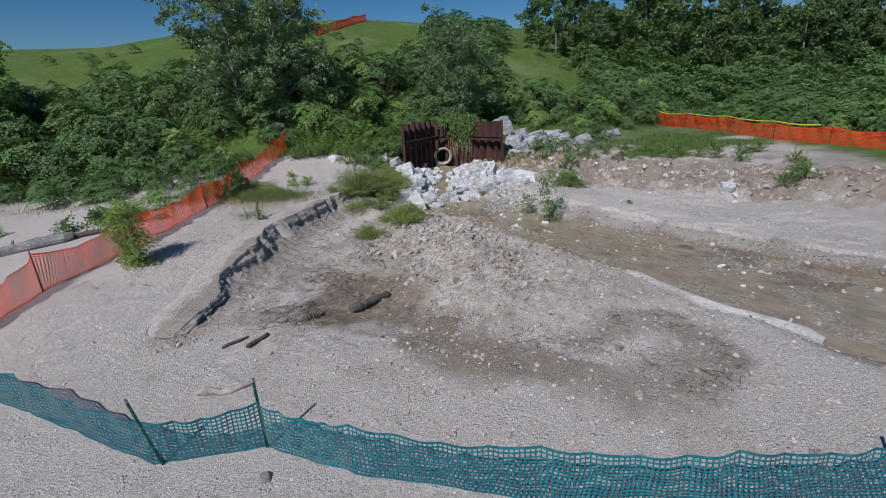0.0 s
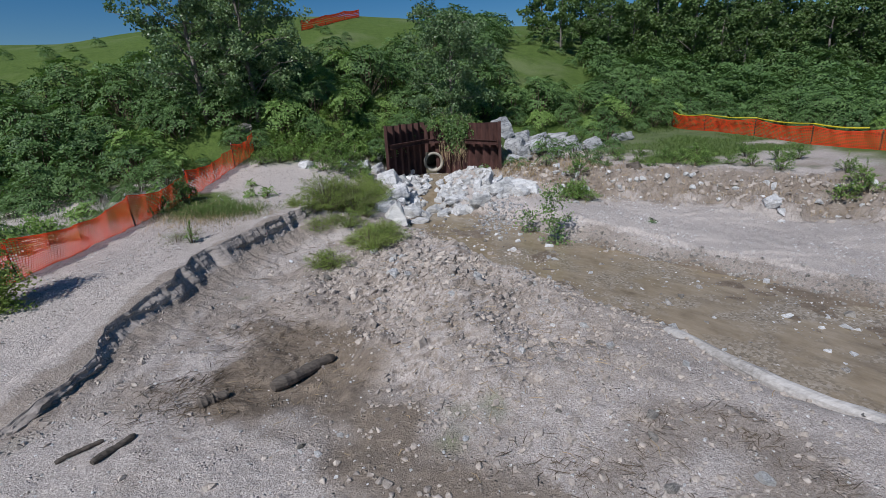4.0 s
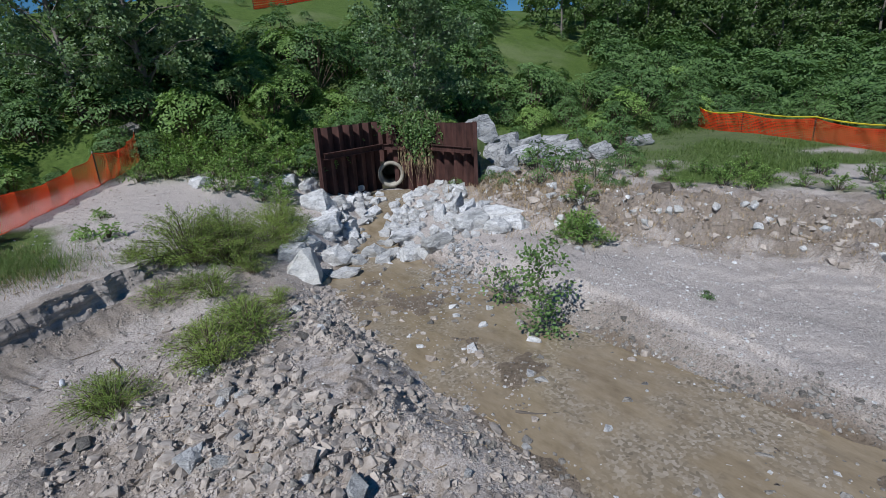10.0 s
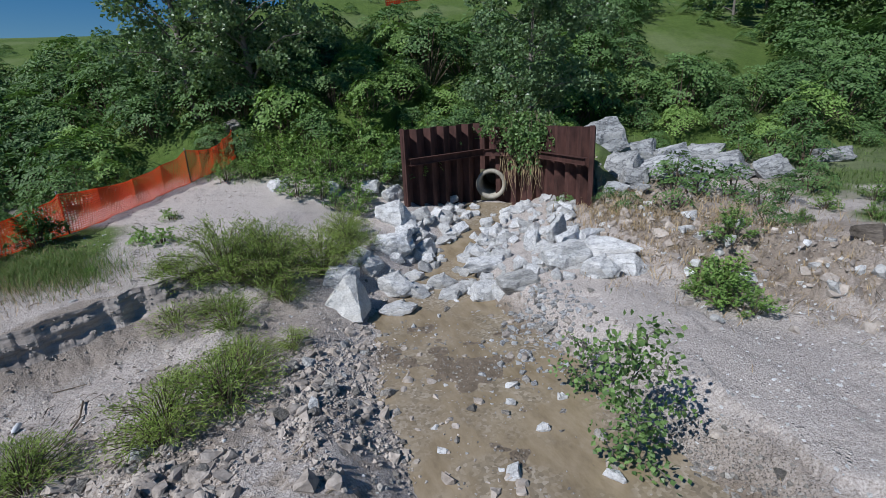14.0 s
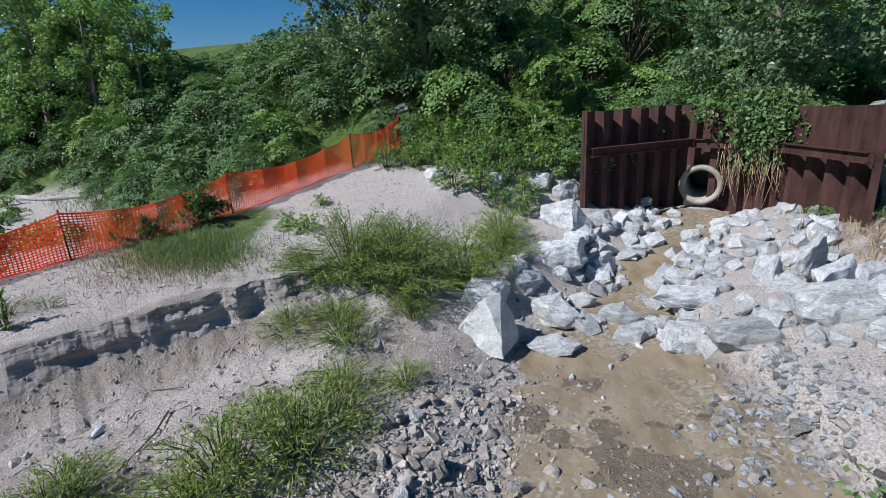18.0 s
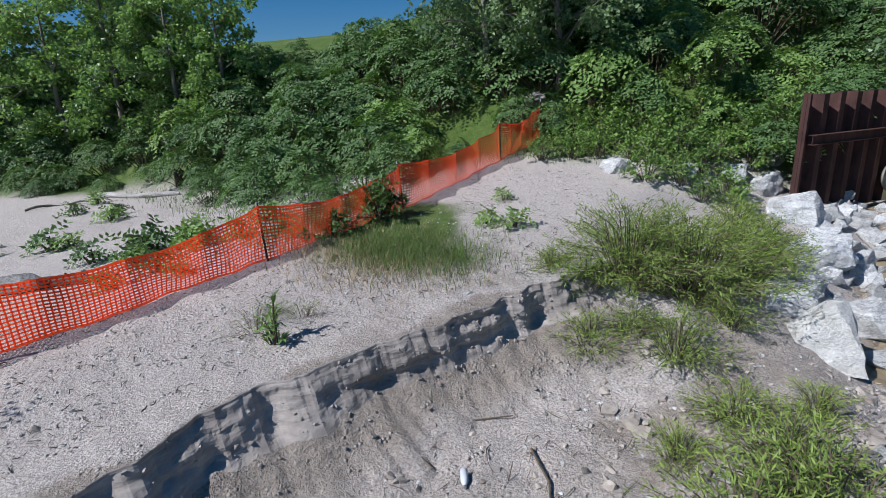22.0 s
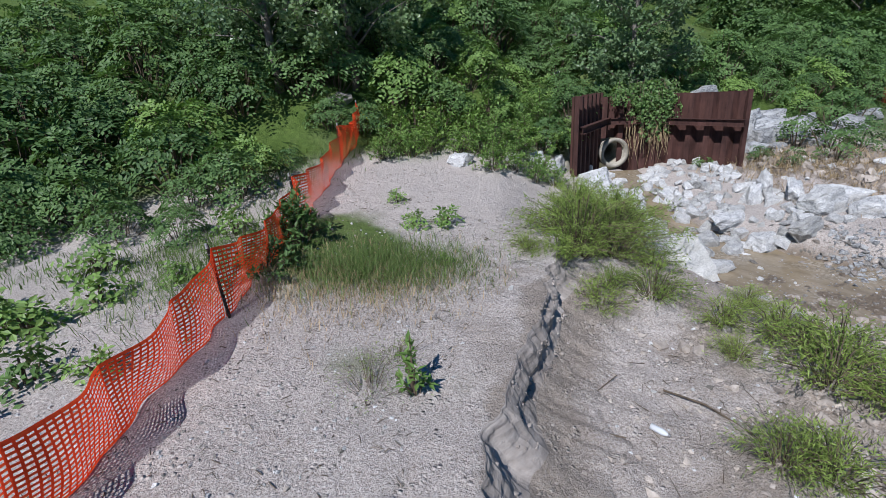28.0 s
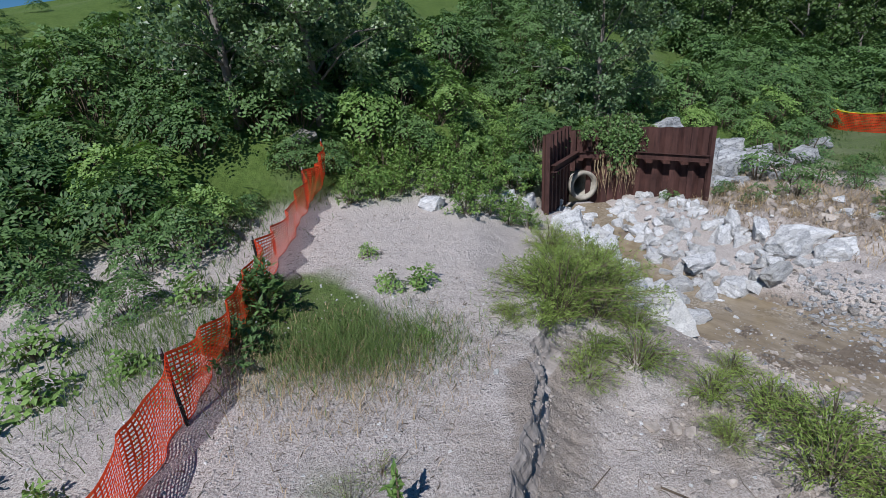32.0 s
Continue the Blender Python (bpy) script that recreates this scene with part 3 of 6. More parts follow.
def zones(x, y):
    """How muddy, gravelly and grassy the ground is."""
    d, _, srun = line_dist(STREAM, x, y)
    half = np.interp(srun, STREAM_RUN, STREAM_HALF)
    n = lump(x, y, 1.2, 21)
    mud = step(0.55, -0.05, d - half + 0.25 * n) * step(31, 29, y)
    mud = np.maximum(mud, 0.75 * step(-0.05, 0.5, lump(x, y, 1.9, 25, 4)) * np.exp(-(((x + 0.6) / 5.0) ** 2 + ((y - 11.5) / 6.0) ** 4)))
    mud = np.maximum(mud, 0.55 * step(-0.15, 0.5, lump(x, y, 1.1, 26, 4)) * step(-9, -6.5, x) * step(22, 19, y) * step(3, 6, y) * step(1, -3, x))
    basin = ((x + 3.7) / 1.7) ** 2 + ((y - 8.9) / 2.3) ** 2 + 0.5 * n
    mud = np.maximum(mud, 0.95 * step(1.4, 0.6, basin))
    df, _, frun = line_dist(MUDFLOW, x, y)
    mud = np.maximum(mud, np.interp(frun, [0, 6, 10, 14, 20], [0.95, 0.85, 0.7, 0.5, 0.4]) * step(1.7, 0.4, df / np.interp(frun, MUD_RUN, MUD_HALF) + 0.75 * lump(x, y, 1.1, 27, 5)))
    crust = lump(x, y, 1.5, 18, 4) * 3.2
    riser = step(0.25, 0.42, crust - np.floor(crust)) * step(0.75, 0.55, crust - np.floor(crust))
    mud = np.maximum(mud, 0.8 * riser * np.exp(-(((x + 0.8) / 5.0) ** 2 + ((y - 11.5) / 5.5) ** 4)))
    ds, sside, _ = line_dist(SCARP, x, y)
    q = ds * sside + 0.3 * lump(x, y, 0.9, 5)
    mud = np.maximum(mud, 0.6 * step(-1.5, -0.7, q) * step(0.14, 0.02, q) * step(5.5, 7.5, y) * step(20.5, 19, y))
    dt, tside, _ = line_dist(TERRACE, x, y)
    mud = np.maximum(mud, 0.75 * step(2.9, 0.6, np.abs(dt * tside - 0.9) + 1.6 * lump(x, y, 0.9, 28, 4)))
    mud = np.maximum(mud, 0.5 * step(-0.3, 0.5, lump(x, y, 1.3, 33, 4)) * step(0, 1, dt * tside) * step(9, 5, dt) * step(4, 6, x))
    dh, _, _ = line_dist(HILL, x, y)
    h = dh * above(HILL, x, y)
    grass = step(-0.8, 1.2, h + 1.2 * lump(x, y, 3.0, 22))
    patch = np.exp(-(((x + 10.4) / 1.8) ** 2 + ((y - 20.4) / 2.2) ** 2))
    grass = np.maximum(grass, step(0.35, 0.7, patch + 0.25 * n))
    right = np.exp(-(((x - 17) / 6.5) ** 2 + ((y - 29) / 5.0) ** 2))
    grass = np.maximum(grass, step(0.32, 0.72, right + 0.45 * lump(x, y, 1.6, 29, 4)))
    grass = np.maximum(grass, step(20.5, 23.5, x + 0.8 * n) * step(12, 18, y))
    grass = np.maximum(grass, 0.9 * step(28.6, 31.0, y + 0.8 * n) * step(10.0, 12.5, x))
    far = step(60, 110, np.hypot(x, y - 10)) * step(-20, 0, y)
    grass = np.maximum(grass, far)
    wet_edge = step(0.85, 0.5, d - half + 0.3 * n) * step(0.1, 0.3, d - half) * step(3, 5, x)
    mud = np.maximum(mud, 0.45 * wet_edge)
    gravel = 0.16 + 0.8 * wet_edge + 0.6 * step(3.0, -1.0, y) + 0.5 * step(0.2, 0.9, lump(x, y, 3.3, 23)) + 0.4 * step(9, 12, x)
    return mud, np.clip(gravel, 0, 1), grass


mud, gravel, grass = zones(XX, YY)
for key, arr in (("mud", mud), ("gravel", gravel), ("grass", grass)):
    gm.attributes.new(key, "FLOAT", "POINT").data.foreach_set("value", arr.reshape(-1).astype(np.float32))
gm.update()
tagged(new("ground", gm), "pale sand and gravel beach rising to a grassy hillside", "ground", kind="structure")

# shallow muddy stream
wv, wf = [], []
runs = np.arange(0.4, 60, 0.35)
cum = [0.0]
for (ax, ay), (bx, by) in zip(STREAM[:-1], STREAM[1:]):
    cum.append(cum[-1] + math.hypot(bx - ax, by - ay))
sx, sy = np.interp(runs, cum, [p[0] for p in STREAM]), np.interp(runs, cum, [p[1] for p in STREAM])
tx, ty = np.gradient(sx), np.gradient(sy)
tl = np.hypot(tx, ty)
ACROSS = 9
for i in range(len(runs)):
    w = np.interp(runs[i], STREAM_RUN, STREAM_HALF) + 0.7
    zz = np.interp(runs[i], STREAM_RUN, STREAM_Z) - 0.05
    for j in range(ACROSS):
        u = (j / (ACROSS - 1) * 2 - 1) * w
        wv.append((sx[i] - ty[i] / tl[i] * u, sy[i] + tx[i] / tl[i] * u, zz))
for i in range(len(runs) - 1):
    for j in range(ACROSS - 1):
        a = i * ACROSS + j
        wf.append((a, a + ACROSS, a + ACROSS + 1, a + 1))
tagged(new("water", mesh_of("water", wv, wf, WATER, True)), "shallow brown muddy stream over sand and stones", "stream", kind="structure")


# ragged cut bank between the plateau and the flat
def corner_cut(line, times):
    for _ in range(times):
        out = [line[0]]
        for (ax, ay), (bx, by) in zip(line[:-1], line[1:]):
            out += [(ax * 0.75 + bx * 0.25, ay * 0.75 + by * 0.25), (ax * 0.25 + bx * 0.75, ay * 0.25 + by * 0.75)]
        line = out + [line[-1]]
    return line


def cut_bank():
    line = np.array(corner_cut([p for p in SCARP if 5 < p[1] < 22.6], 3))
    cum = np.concatenate([[0], np.cumsum(np.hypot(*np.diff(line, axis=0).T))])
    s = np.arange(0.6, cum[-1] - 0.6, 0.04)
    px, py = np.interp(s, cum, line[:, 0]), np.interp(s, cum, line[:, 1])
    tx, ty = np.gradient(px), np.gradient(py)
    k = np.hypot(tx, ty)
    nx_, ny_ = ty / k, -tx / k
    foot, top = land(px + nx_ * 1.0, py + ny_ * 1.0), land(px - nx_ * 1.05, py - ny_ * 1.05)
    ends = step(0, 1.5, s) * step(s[-1], s[-1] - 1.5, s)
    prof_o = [1.60, 1.30, 1.05, 0.82, 0.62, 0.45, 0.32, 0.22, 0.15, 0.11, 0.08, 0.06, 0.05, 0.045, 0.03, 0.0, -0.3, -0.6, -0.9]
    prof_w = [-0.08, -0.01, 0.05, 0.11, 0.18, 0.26, 0.34, 0.42, 0.50, 0.58, 0.66, 0.75, 0.84, 0.92, 0.975, 1.0, 1.0, 1.0, 1.0]
    rows = 58
    v = np.linspace(0, 1, rows)
    knots = np.linspace(0, 1, len(prof_o))
    o, w = np.interp(v, knots, prof_o), np.interp(v, knots, prof_w)
    S, O = np.meshgrid(s, o, indexing="ij")
    W = np.broadcast_to(w, S.shape)
    lip = (0.40 * lump(s, s * 0, 2.2, 71, 4) + 0.07 * lump(s, s * 0, 0.3, 72, 4))[:, None]
    slump = np.clip(lump(s, s * 0 + 5, 1.0, 73), -1, 1)[:, None]
    mid = np.exp(-((W - 0.5) / 0.28) ** 2)
    worn = step(0.05, 0.6, lump(s, s * 0 + 9, 3.2, 79, 2))[:, None]
    hollow = np.exp(-((W - 0.74) / 0.13) ** 2) * step(0.25, -0.25, lump(s, s * 0 + 3, 0.9, 78, 3))[:, None]
    face = step(1.0, 0.94, W) * step(-0.1, 0.1, W)
    O = O + lip * step(0.15, 0.6, W) * step(-0.95, -0.5, O) + 0.10 * slump * mid + 0.07 * hollow - 0.34 * worn * step(0.35, 0.95, W) * step(-0.9, -0.4, O)
    O = O + 0.14 * step(-0.88, -0.4, O) * step(1.3, 0.9, O)
    H = np.maximum(top - foot, 0.02)[:, None]
    along = np.concatenate([[0], np.cumsum(np.hypot(np.diff(o), 0.8 * np.diff(w)))])
    V = np.broadcast_to(along, S.shape)
    strata = lump(W * H + 0.04 * S, S * 0.12, 0.11, 74, 2)
    O = O + face * ends[:, None] * (0.035 * strata * step(0.35, 0.6, W) * step(0.99, 0.9, W) + 0.05 * lump(S * 0.8, V * 1.3, 0.6, 75, 4) + 0.012 * lump(S, V, 0.12, 76, 2))
    X, Y = px[:, None] + nx_[:, None] * O, py[:, None] + ny_[:, None] * O
    Z = foot[:, None] + H * W + 0.035 * face * ends[:, None] * lump(S, V, 0.2, 77, 3)
    Z = np.where(W >= 0.985, np.maximum(Z, land(X, Y)) + 0.004 + 0.016 * step(-0.7, -0.35, O), Z)
    Z[:, -1] -= 0.08
    Z[:, 0] -= 0.08
    Z -= 0.25 * (1 - ends[:, None])
    n, m = S.shape
    ids = np.arange(n * m).reshape(n, m)
    quads = np.stack([ids[:-1, :-1], ids[1:, :-1], ids[1:, 1:], ids[:-1, 1:]], -1)
    me = mesh_of("cut_bank", np.stack([X, Y, Z], -1).reshape(-1, 3).tolist(), quads.reshape(-1, 4).tolist(), CUTBANK)
    me.materials.append(GROUND)
    for key, arr in zip(("mud", "gravel", "grass"), zones(X, Y)):
        me.attributes.new(key, "FLOAT", "POINT").data.foreach_set("value", arr.reshape(-1).astype(np.float32))
    is_top = np.broadcast_to((w[:-1] >= 0.99) | (w[:-1] < 0.4), quads.shape[:2]).reshape(-1)
    me.polygons.foreach_set("material_index", is_top.astype(np.int32))
    me.polygons.foreach_set("use_smooth", is_top)
    me.update()
    tagged(new("cut_bank", me), "ragged layered sand bank cut by storm water", "cut bank", kind="structure")
    body = (W > 0.0) & (W < 0.99)
    return np.stack([X, Y, Z], -1)[body]


BANK_FACE = cut_bank()

# ---- steel sheet-pile wall and outlet pipe ----
def pile_panel(a, b, z0, z1, depth=0.27, pitch=0.74, thick=0.02, over=False):
    """Trapezoid-folded steel sheets from a to b, one mesh for each sheet."""
    a, b = Vector((*a, 0)), Vector((*b, 0))
    run = (b - a).length
    d = (b - a).normalized()
    n = Vector((d.y, -d.x, 0))
    count = max(1, round(run / pitch))
    w = run / count
    for i in range(count):
        prof = [(0.0, 0), (0.30, 0), (0.46, 1), (0.84, 1), (1.0, 0)]
        pts = [a + d * (w * (i + u)) - n * depth * v for u, v in prof]
        x = (pts[0].x + pts[-1].x) / 2
        z0i, z1i = (2.3 if over and abs(x - 0.1) < 0.5 else z0 - 0.3), z1 + rng.uniform(-0.03, 0.02)
        verts, faces = [], []
        for p in pts:
            for off in (0, thick):
                verts += [p - n * off + Vector((0, 0, z0i)), p - n * off + Vector((0, 0, z1i))]
        for k in range(len(pts) - 1):
            q = k * 4
            faces += [(q, q + 4, q + 5, q + 1), (q + 2, q + 3, q + 7, q + 6), (q + 1, q + 5, q + 7, q + 3), (q, q + 2, q + 6, q + 4)]
        e = (len(pts) - 1) * 4
        faces += [(0, 1, 3, 2), (e, e + 2, e + 3, e + 1)]
        yield mesh_of("sheet", verts, faces, RUST)


def waler(a, b, z, parent, tall=0.24, deep=0.2):
    a, b = Vector((*a, z)), Vector((*b, z))
    d = (b - a).normalized()
    m = Matrix.Translation((a + b) / 2) @ d.to_track_quat("X", "Z").to_matrix().to_4x4()
    length = (b - a).length
    data = join_data([box_data(m @ Matrix.Translation((0, 0, tall / 2)), length, deep, 0.02), box_data(m @ Matrix.Translation((0, 0, -tall / 2)), length, deep, 0.02),
                      box_data(m, length - 0.02, 0.02, tall - 0.02)])
    return part("waler", mesh_of("waler", *data, RUST), RUST, parent)


wall = base("sheet_pile_wall", Matrix.Identity(4), "rust-brown folded steel sheet-pile wall round the pipe outlet", "retaining wall", kind="structure")
LEFT_END, CORNER_L, CORNER_R, RIGHT_END = (-2.65, 27.9), (-0.4, 31.45), (2.3, 30.9), (3.95, 28.5)
for a, b, z0, z1 in ((LEFT_END, CORNER_L, 0.9, 4.22), (CORNER_L, CORNER_R, 0.9, 4.05), (CORNER_R, RIGHT_END, 1.2, 4.08)):
    for me in pile_panel(a, b, z0, z1, over=(b == CORNER_R)):
        part("sheet", me, RUST, wall)
waler((-2.42, 27.95), (-0.22, 31.15), 3.05, wall)
waler((-0.22, 31.17), (2.15, 30.65), 3.02, wall)
waler((2.1, 30.65), (3.8, 28.28), 2.95, wall)
for x, y, z, s in ((-2.66, 27.93, 2.55, 3.4), (3.99, 28.43, 2.6, 3.1)):
    part("end_post", mesh_of("end_post", *join_data([box_data(pose(x, y, z), 0.16, 0.035, s), box_data(pose(x - 0.06, y + 0.06, z), 0.03, 0.14, s)]), RUST), RUST, wall, "heavier rusted end section")

pipe = base("drain_pipe", pose(0.1, 31.12, 1.70, 90, 0, 4), "pale concrete storm drain pipe jutting from the steel wall", "drain pipe")


def ring_data(r0, r1, y0, y1, sides=40):
    v, f = [], []
    for r, y in ((r1, y0), (r1, y1), (r0, y1), (r0, y0)):
        for s in range(sides):
            a = 2 * math.pi * s / sides
            v.append((r * math.cos(a), r * math.sin(a), y))
    for q in range(4):
        for s in range(sides):
            a, b = q * sides + s, q * sides + (s + 1) % sides
            c, d = ((q + 1) % 4) * sides + (s + 1) % sides, ((q + 1) % 4) * sides + s
            f.append((a, b, c, d))
    return v, f


part("barrel", mesh_of("barrel", *ring_data(0.475, 0.575, -3.0, 0.02), CONCRETE, True), CONCRETE, pipe)
part("end_cap", mesh_of("end_cap", *ring_data(0.0, 0.56, -2.95, -2.9), CONCRETE), CONCRETE, pipe)
part("bell", mesh_of("bell", *ring_data(0.49, 0.635, -0.20, 0.06), CONCRETE, True), CONCRETE, pipe, "thick pale rim of the pipe")

# ---- plastic mesh fences ----
def net_panel(name, spans, rows, cell, bar, mat, sag=0.06, lean=0.0, folds=0.03, seed=1, thick=0.006):
    """Square plastic netting hung along a list of (x, y, z_bottom, z_top) stations: one mesh of flat strands."""
    r = random.Random(seed)
    pts = [Vector((s[0], s[1], 0)) for s in spans]
    run = [0.0]
    for a, b in zip(pts[:-1], pts[1:]):
        run.append(run[-1] + (b - a).length)
    total = run[-1]
    cols = max(4, int(total / cell))
    ph = r.uniform(0, 6)

    def at(u, v):
        s = u * total
        k = max(0, min(len(run) - 2, next((i for i in range(len(run) - 1) if s <= run[i + 1]), len(run) - 2)))
        w = (s - run[k]) / (run[k + 1] - run[k])
        a, b = spans[k], spans[k + 1]
        p = pts[k].lerp(pts[k + 1], w)
        d = (pts[k + 1] - pts[k]).normalized()
        n = Vector((d.y, -d.x, 0))
        dip = math.sin(math.pi * w)
        lo = a[2] + (b[2] - a[2]) * w
        hi = a[3] + (b[3] - a[3]) * w - sag * dip
        out = lean * math.sin(v * 1.6) * dip + folds * (math.sin(s * 3.1 + ph + v * 2.0) + 0.6 * math.sin(s * 7.3 + v * 4 + ph)) * (0.3 + 0.7 * dip)
        return Vector((p.x, p.y, lo + (hi - lo) * v)) + n * out
    verts, faces = [], []
    grid = [[at(i / cols, j / rows) for j in range(rows + 1)] for i in range(cols + 1)]

    def strand(p, q, wide):
        d = (q - p)
        n0 = len(verts)
        verts.extend([p - wide, q - wide, q + wide, p + wide])
        faces.append((n0, n0 + 1, n0 + 2, n0 + 3))
    for i in range(cols + 1):
        for j in range(rows):
            p, q = grid[i][j], grid[i][j + 1]
            e = (grid[min(i + 1, cols)][j] - grid[max(i - 1, 0)][j]).normalized()
            strand(p, q, e * bar)
    for j in range(rows + 1):
        for i in range(cols):
            p, q = grid[i][j], grid[i + 1][j]
            e = (grid[i][min(j + 1, rows)] - grid[i][max(j - 1, 0)]).normalized()
            strand(p, q, e * bar * (1.9 if j in (0, rows) else 1.1))
    return mesh_of(name, verts, faces, mat)


def fence_post(x, y, z0, z1, parent, mat, lean=(0, 0), r=0.02, label=""):
    v = []
    p0, p1 = Vector((x, y, z0 - 0.15)), Vector((x + lean[0], y + lean[1], z1))
    d = p1 - p0
    data = join_data([tube_data([p0, p0.lerp(p1, 0.5), p1], [r, r, r * 0.95], 6),
                      tube_data([p0 + Vector((r * 1.3, 0, 0)), p1 + Vector((r * 1.3, 0, 0))], [r * 0.5, r * 0.5], 4)])
    post = part("post", mesh_of("post", *data, mat), mat, parent, label)
    tip = tube_data([p1 - d.normalized() * 0.07, p1 + d.normalized() * 0.012], [r * 1.35, r * 1.1], 6)
    part("tip", mesh_of("tip", *tip, TIP), TIP, post, "worn pale metal tip")
    for u in (0.35, 0.62, 0.88):
        c = p0.lerp(p1, u)
        tie = tube_data([c + Vector((0.024 * math.cos(a), 0.024 * math.sin(a), 0)) for a in (0, 1.6, 3.1, 4.7, 6.2)], [0.006] * 5, 4)
        part("tie", mesh_of("tie", *tie, TIP), TIP, post)
    return post


def net_fence(name, stations, label, group, mat, post_mat, cell, bar, rows, height, seed, stick=0.08, posts=None, lean=0.20, droop=0.33, post_label=""):
    """A run of netting; stations are (x, y, height of the net, post lean x, post lean y)."""
    root = base(name, Matrix.Identity(4), label, "safety fence", group)
    spans = []
    for i, (x, y, h, lx, ly) in enumerate(stations):
        z = ground_z(x, y)
        spans.append((x + lx * 0.5, y + ly * 0.5, z + 0.02, z + h))
    for i in range(len(spans) - 1):
        a, b = spans[i], spans[i + 1]
        mids = []
        for k in range(5):
            w = k / 4
            x, y = a[0] + (b[0] - a[0]) * w, a[1] + (b[1] - a[1]) * w
            h = (a[3] - a[2]) * (1 - w) + (b[3] - b[2]) * w
            z = ground_z(x, y) + 0.02
            dip = math.sin(math.pi * w) * droop
            mids.append((x, y, z, min(a[3] + (b[3] - a[3]) * w - dip, z + h)))
        part("net", net_panel("net", mids, rows, cell, bar, mat, 0.0, lean, 0.3 * lean, seed + i), mat, root)
    for i, (x, y, h, lx, ly) in enumerate(stations):
        z = ground_z(x, y)
        if posts is None or posts[i]:
            fence_post(x, y, z, z + h + stick, root, post_mat, (lx, ly), label=post_label)
    return root


net_fence("orange_fence", [(-13.9, 5.9, 1.15, 0, 0.1), (-13.55, 9.8, 1.2, -0.1, 0.05), (-12.1, 12.7, 1.2, -0.15, -0.1), (-11.55, 17.6, 1.15, -0.15, 0.05), (-11.3, 21.8, 1.2, -0.1, 0), (-10.9, 26.6, 1.2, 0, 0), (-10.5, 29.0, 1.15, 0, 0)],
          "sagging orange plastic mesh fence on dark steel posts in the sand", "plastic mesh fences", NET_ORANGE, POST, 0.075, 0.0130, 16, 1.2, 11, post_label="thin dark steel post")
net_fence("orange_fence", [(20.4, 40.0, 1.1, 0, 0), (21.0, 36.3, 1.1, 0, 0), (21.7, 31.6, 1.1, 0, 0), (22.3, 27.4, 1.05, 0, 0), (23.9, 24.6, 1.05, 0, 0), (25.4, 21.8, 1.0, 0, 0), (27.0, 18.6, 0.9, 0, 0)],
          "orange plastic mesh fence strung across the grassy bank", "plastic mesh fences", NET_ORANGE, POST, 0.10, 0.019, 11, 1.1, 31, lean=0.08, droop=0.2, post_label="thin dark steel post")
net_fence("teal_fence", [(-13.9, 5.9, 0.9, 0, 0), (-10.0, 4.1, 0.85, 0, 0), (-6.45, 2.3, 0.85, -0.35, 0.0), (-4.8, 2.5, 0.9, -0.05, 0.05), (-3.2, 1.7, 0.92, 0, 0), (-0.4, 0.85, 0.95, 0, 0), (2.2, 0.45, 0.95, 0, 0), (4.6, 0.35, 0.95, 0.08, 0.02), (7.8, 0.9, 1.0, 0, 0)],
          "teal plastic mesh fence drooping between leaning steel posts", "plastic mesh fences", NET_TEAL, POST_GREEN, 0.075, 0.0125, 11, 0.9, 51, 0.45, posts=[0, 0, 1, 1, 0, 0, 0, 1, 1], lean=0.07, droop=0.12, post_label="thin green steel post")

# ---- rocks ----
def rock_mesh(name, seed, sx, sy, sz, points=16, cuts=0, mat=None, rough=0.075):
    """A broken block: the hull of scattered corners, its faces roughened where cuts asks for it."""
    r = random.Random(seed)
    bm = bmesh.new()
    tilt = Euler((r.uniform(-0.4, 0.4), r.uniform(-0.4, 0.4), r.uniform(0, 6))).to_matrix()
    for _ in range(points):
        d = rand_dir(r)
        p = Vector((max(-0.62, min(0.62, d.x)), max(-0.62, min(0.62, d.y)), max(-0.62, min(0.62, d.z)))) * r.uniform(0.9, 1.1)
        p = tilt @ p
        bm.verts.new((p.x * sx * 1.5, p.y * sy * 1.5, p.z * sz * 1.5))
    out = bmesh.ops.convex_hull(bm, input=bm.verts[:])
    bmesh.ops.delete(bm, geom=[v for v in bm.verts if not v.link_faces], context="VERTS")
    for c in range(cuts):
        bmesh.ops.subdivide_edges(bm, edges=bm.edges[:], cuts=1, use_grid_fill=True)
    if cuts:
        bmesh.ops.triangulate(bm, faces=bm.faces[:])
        for v in bm.verts:
            q = v.co * 3.0 + Vector((seed * 3.1, 0, 0))
            v.co += Vector((noise.noise(q), noise.noise(q + Vector((9, 0, 0))), noise.noise(q + Vector((0, 9, 0))))) * rough + v.co.normalized() * 0.03 * noise.noise(q * 3)
    me = bpy.data.meshes.new(name)
    bm.to_mesh(me)
    bm.free()
    me.materials.append(mat or ROCK)
    return me


BOULDERS = [rock_mesh("boulder", 100 + i, 0.5, 0.5 * (0.75 + 0.1 * (i % 4)), 0.5 * (0.7 + 0.12 * (i % 3)), 22 + i, 3) for i in range(8)]

TINTED = {}


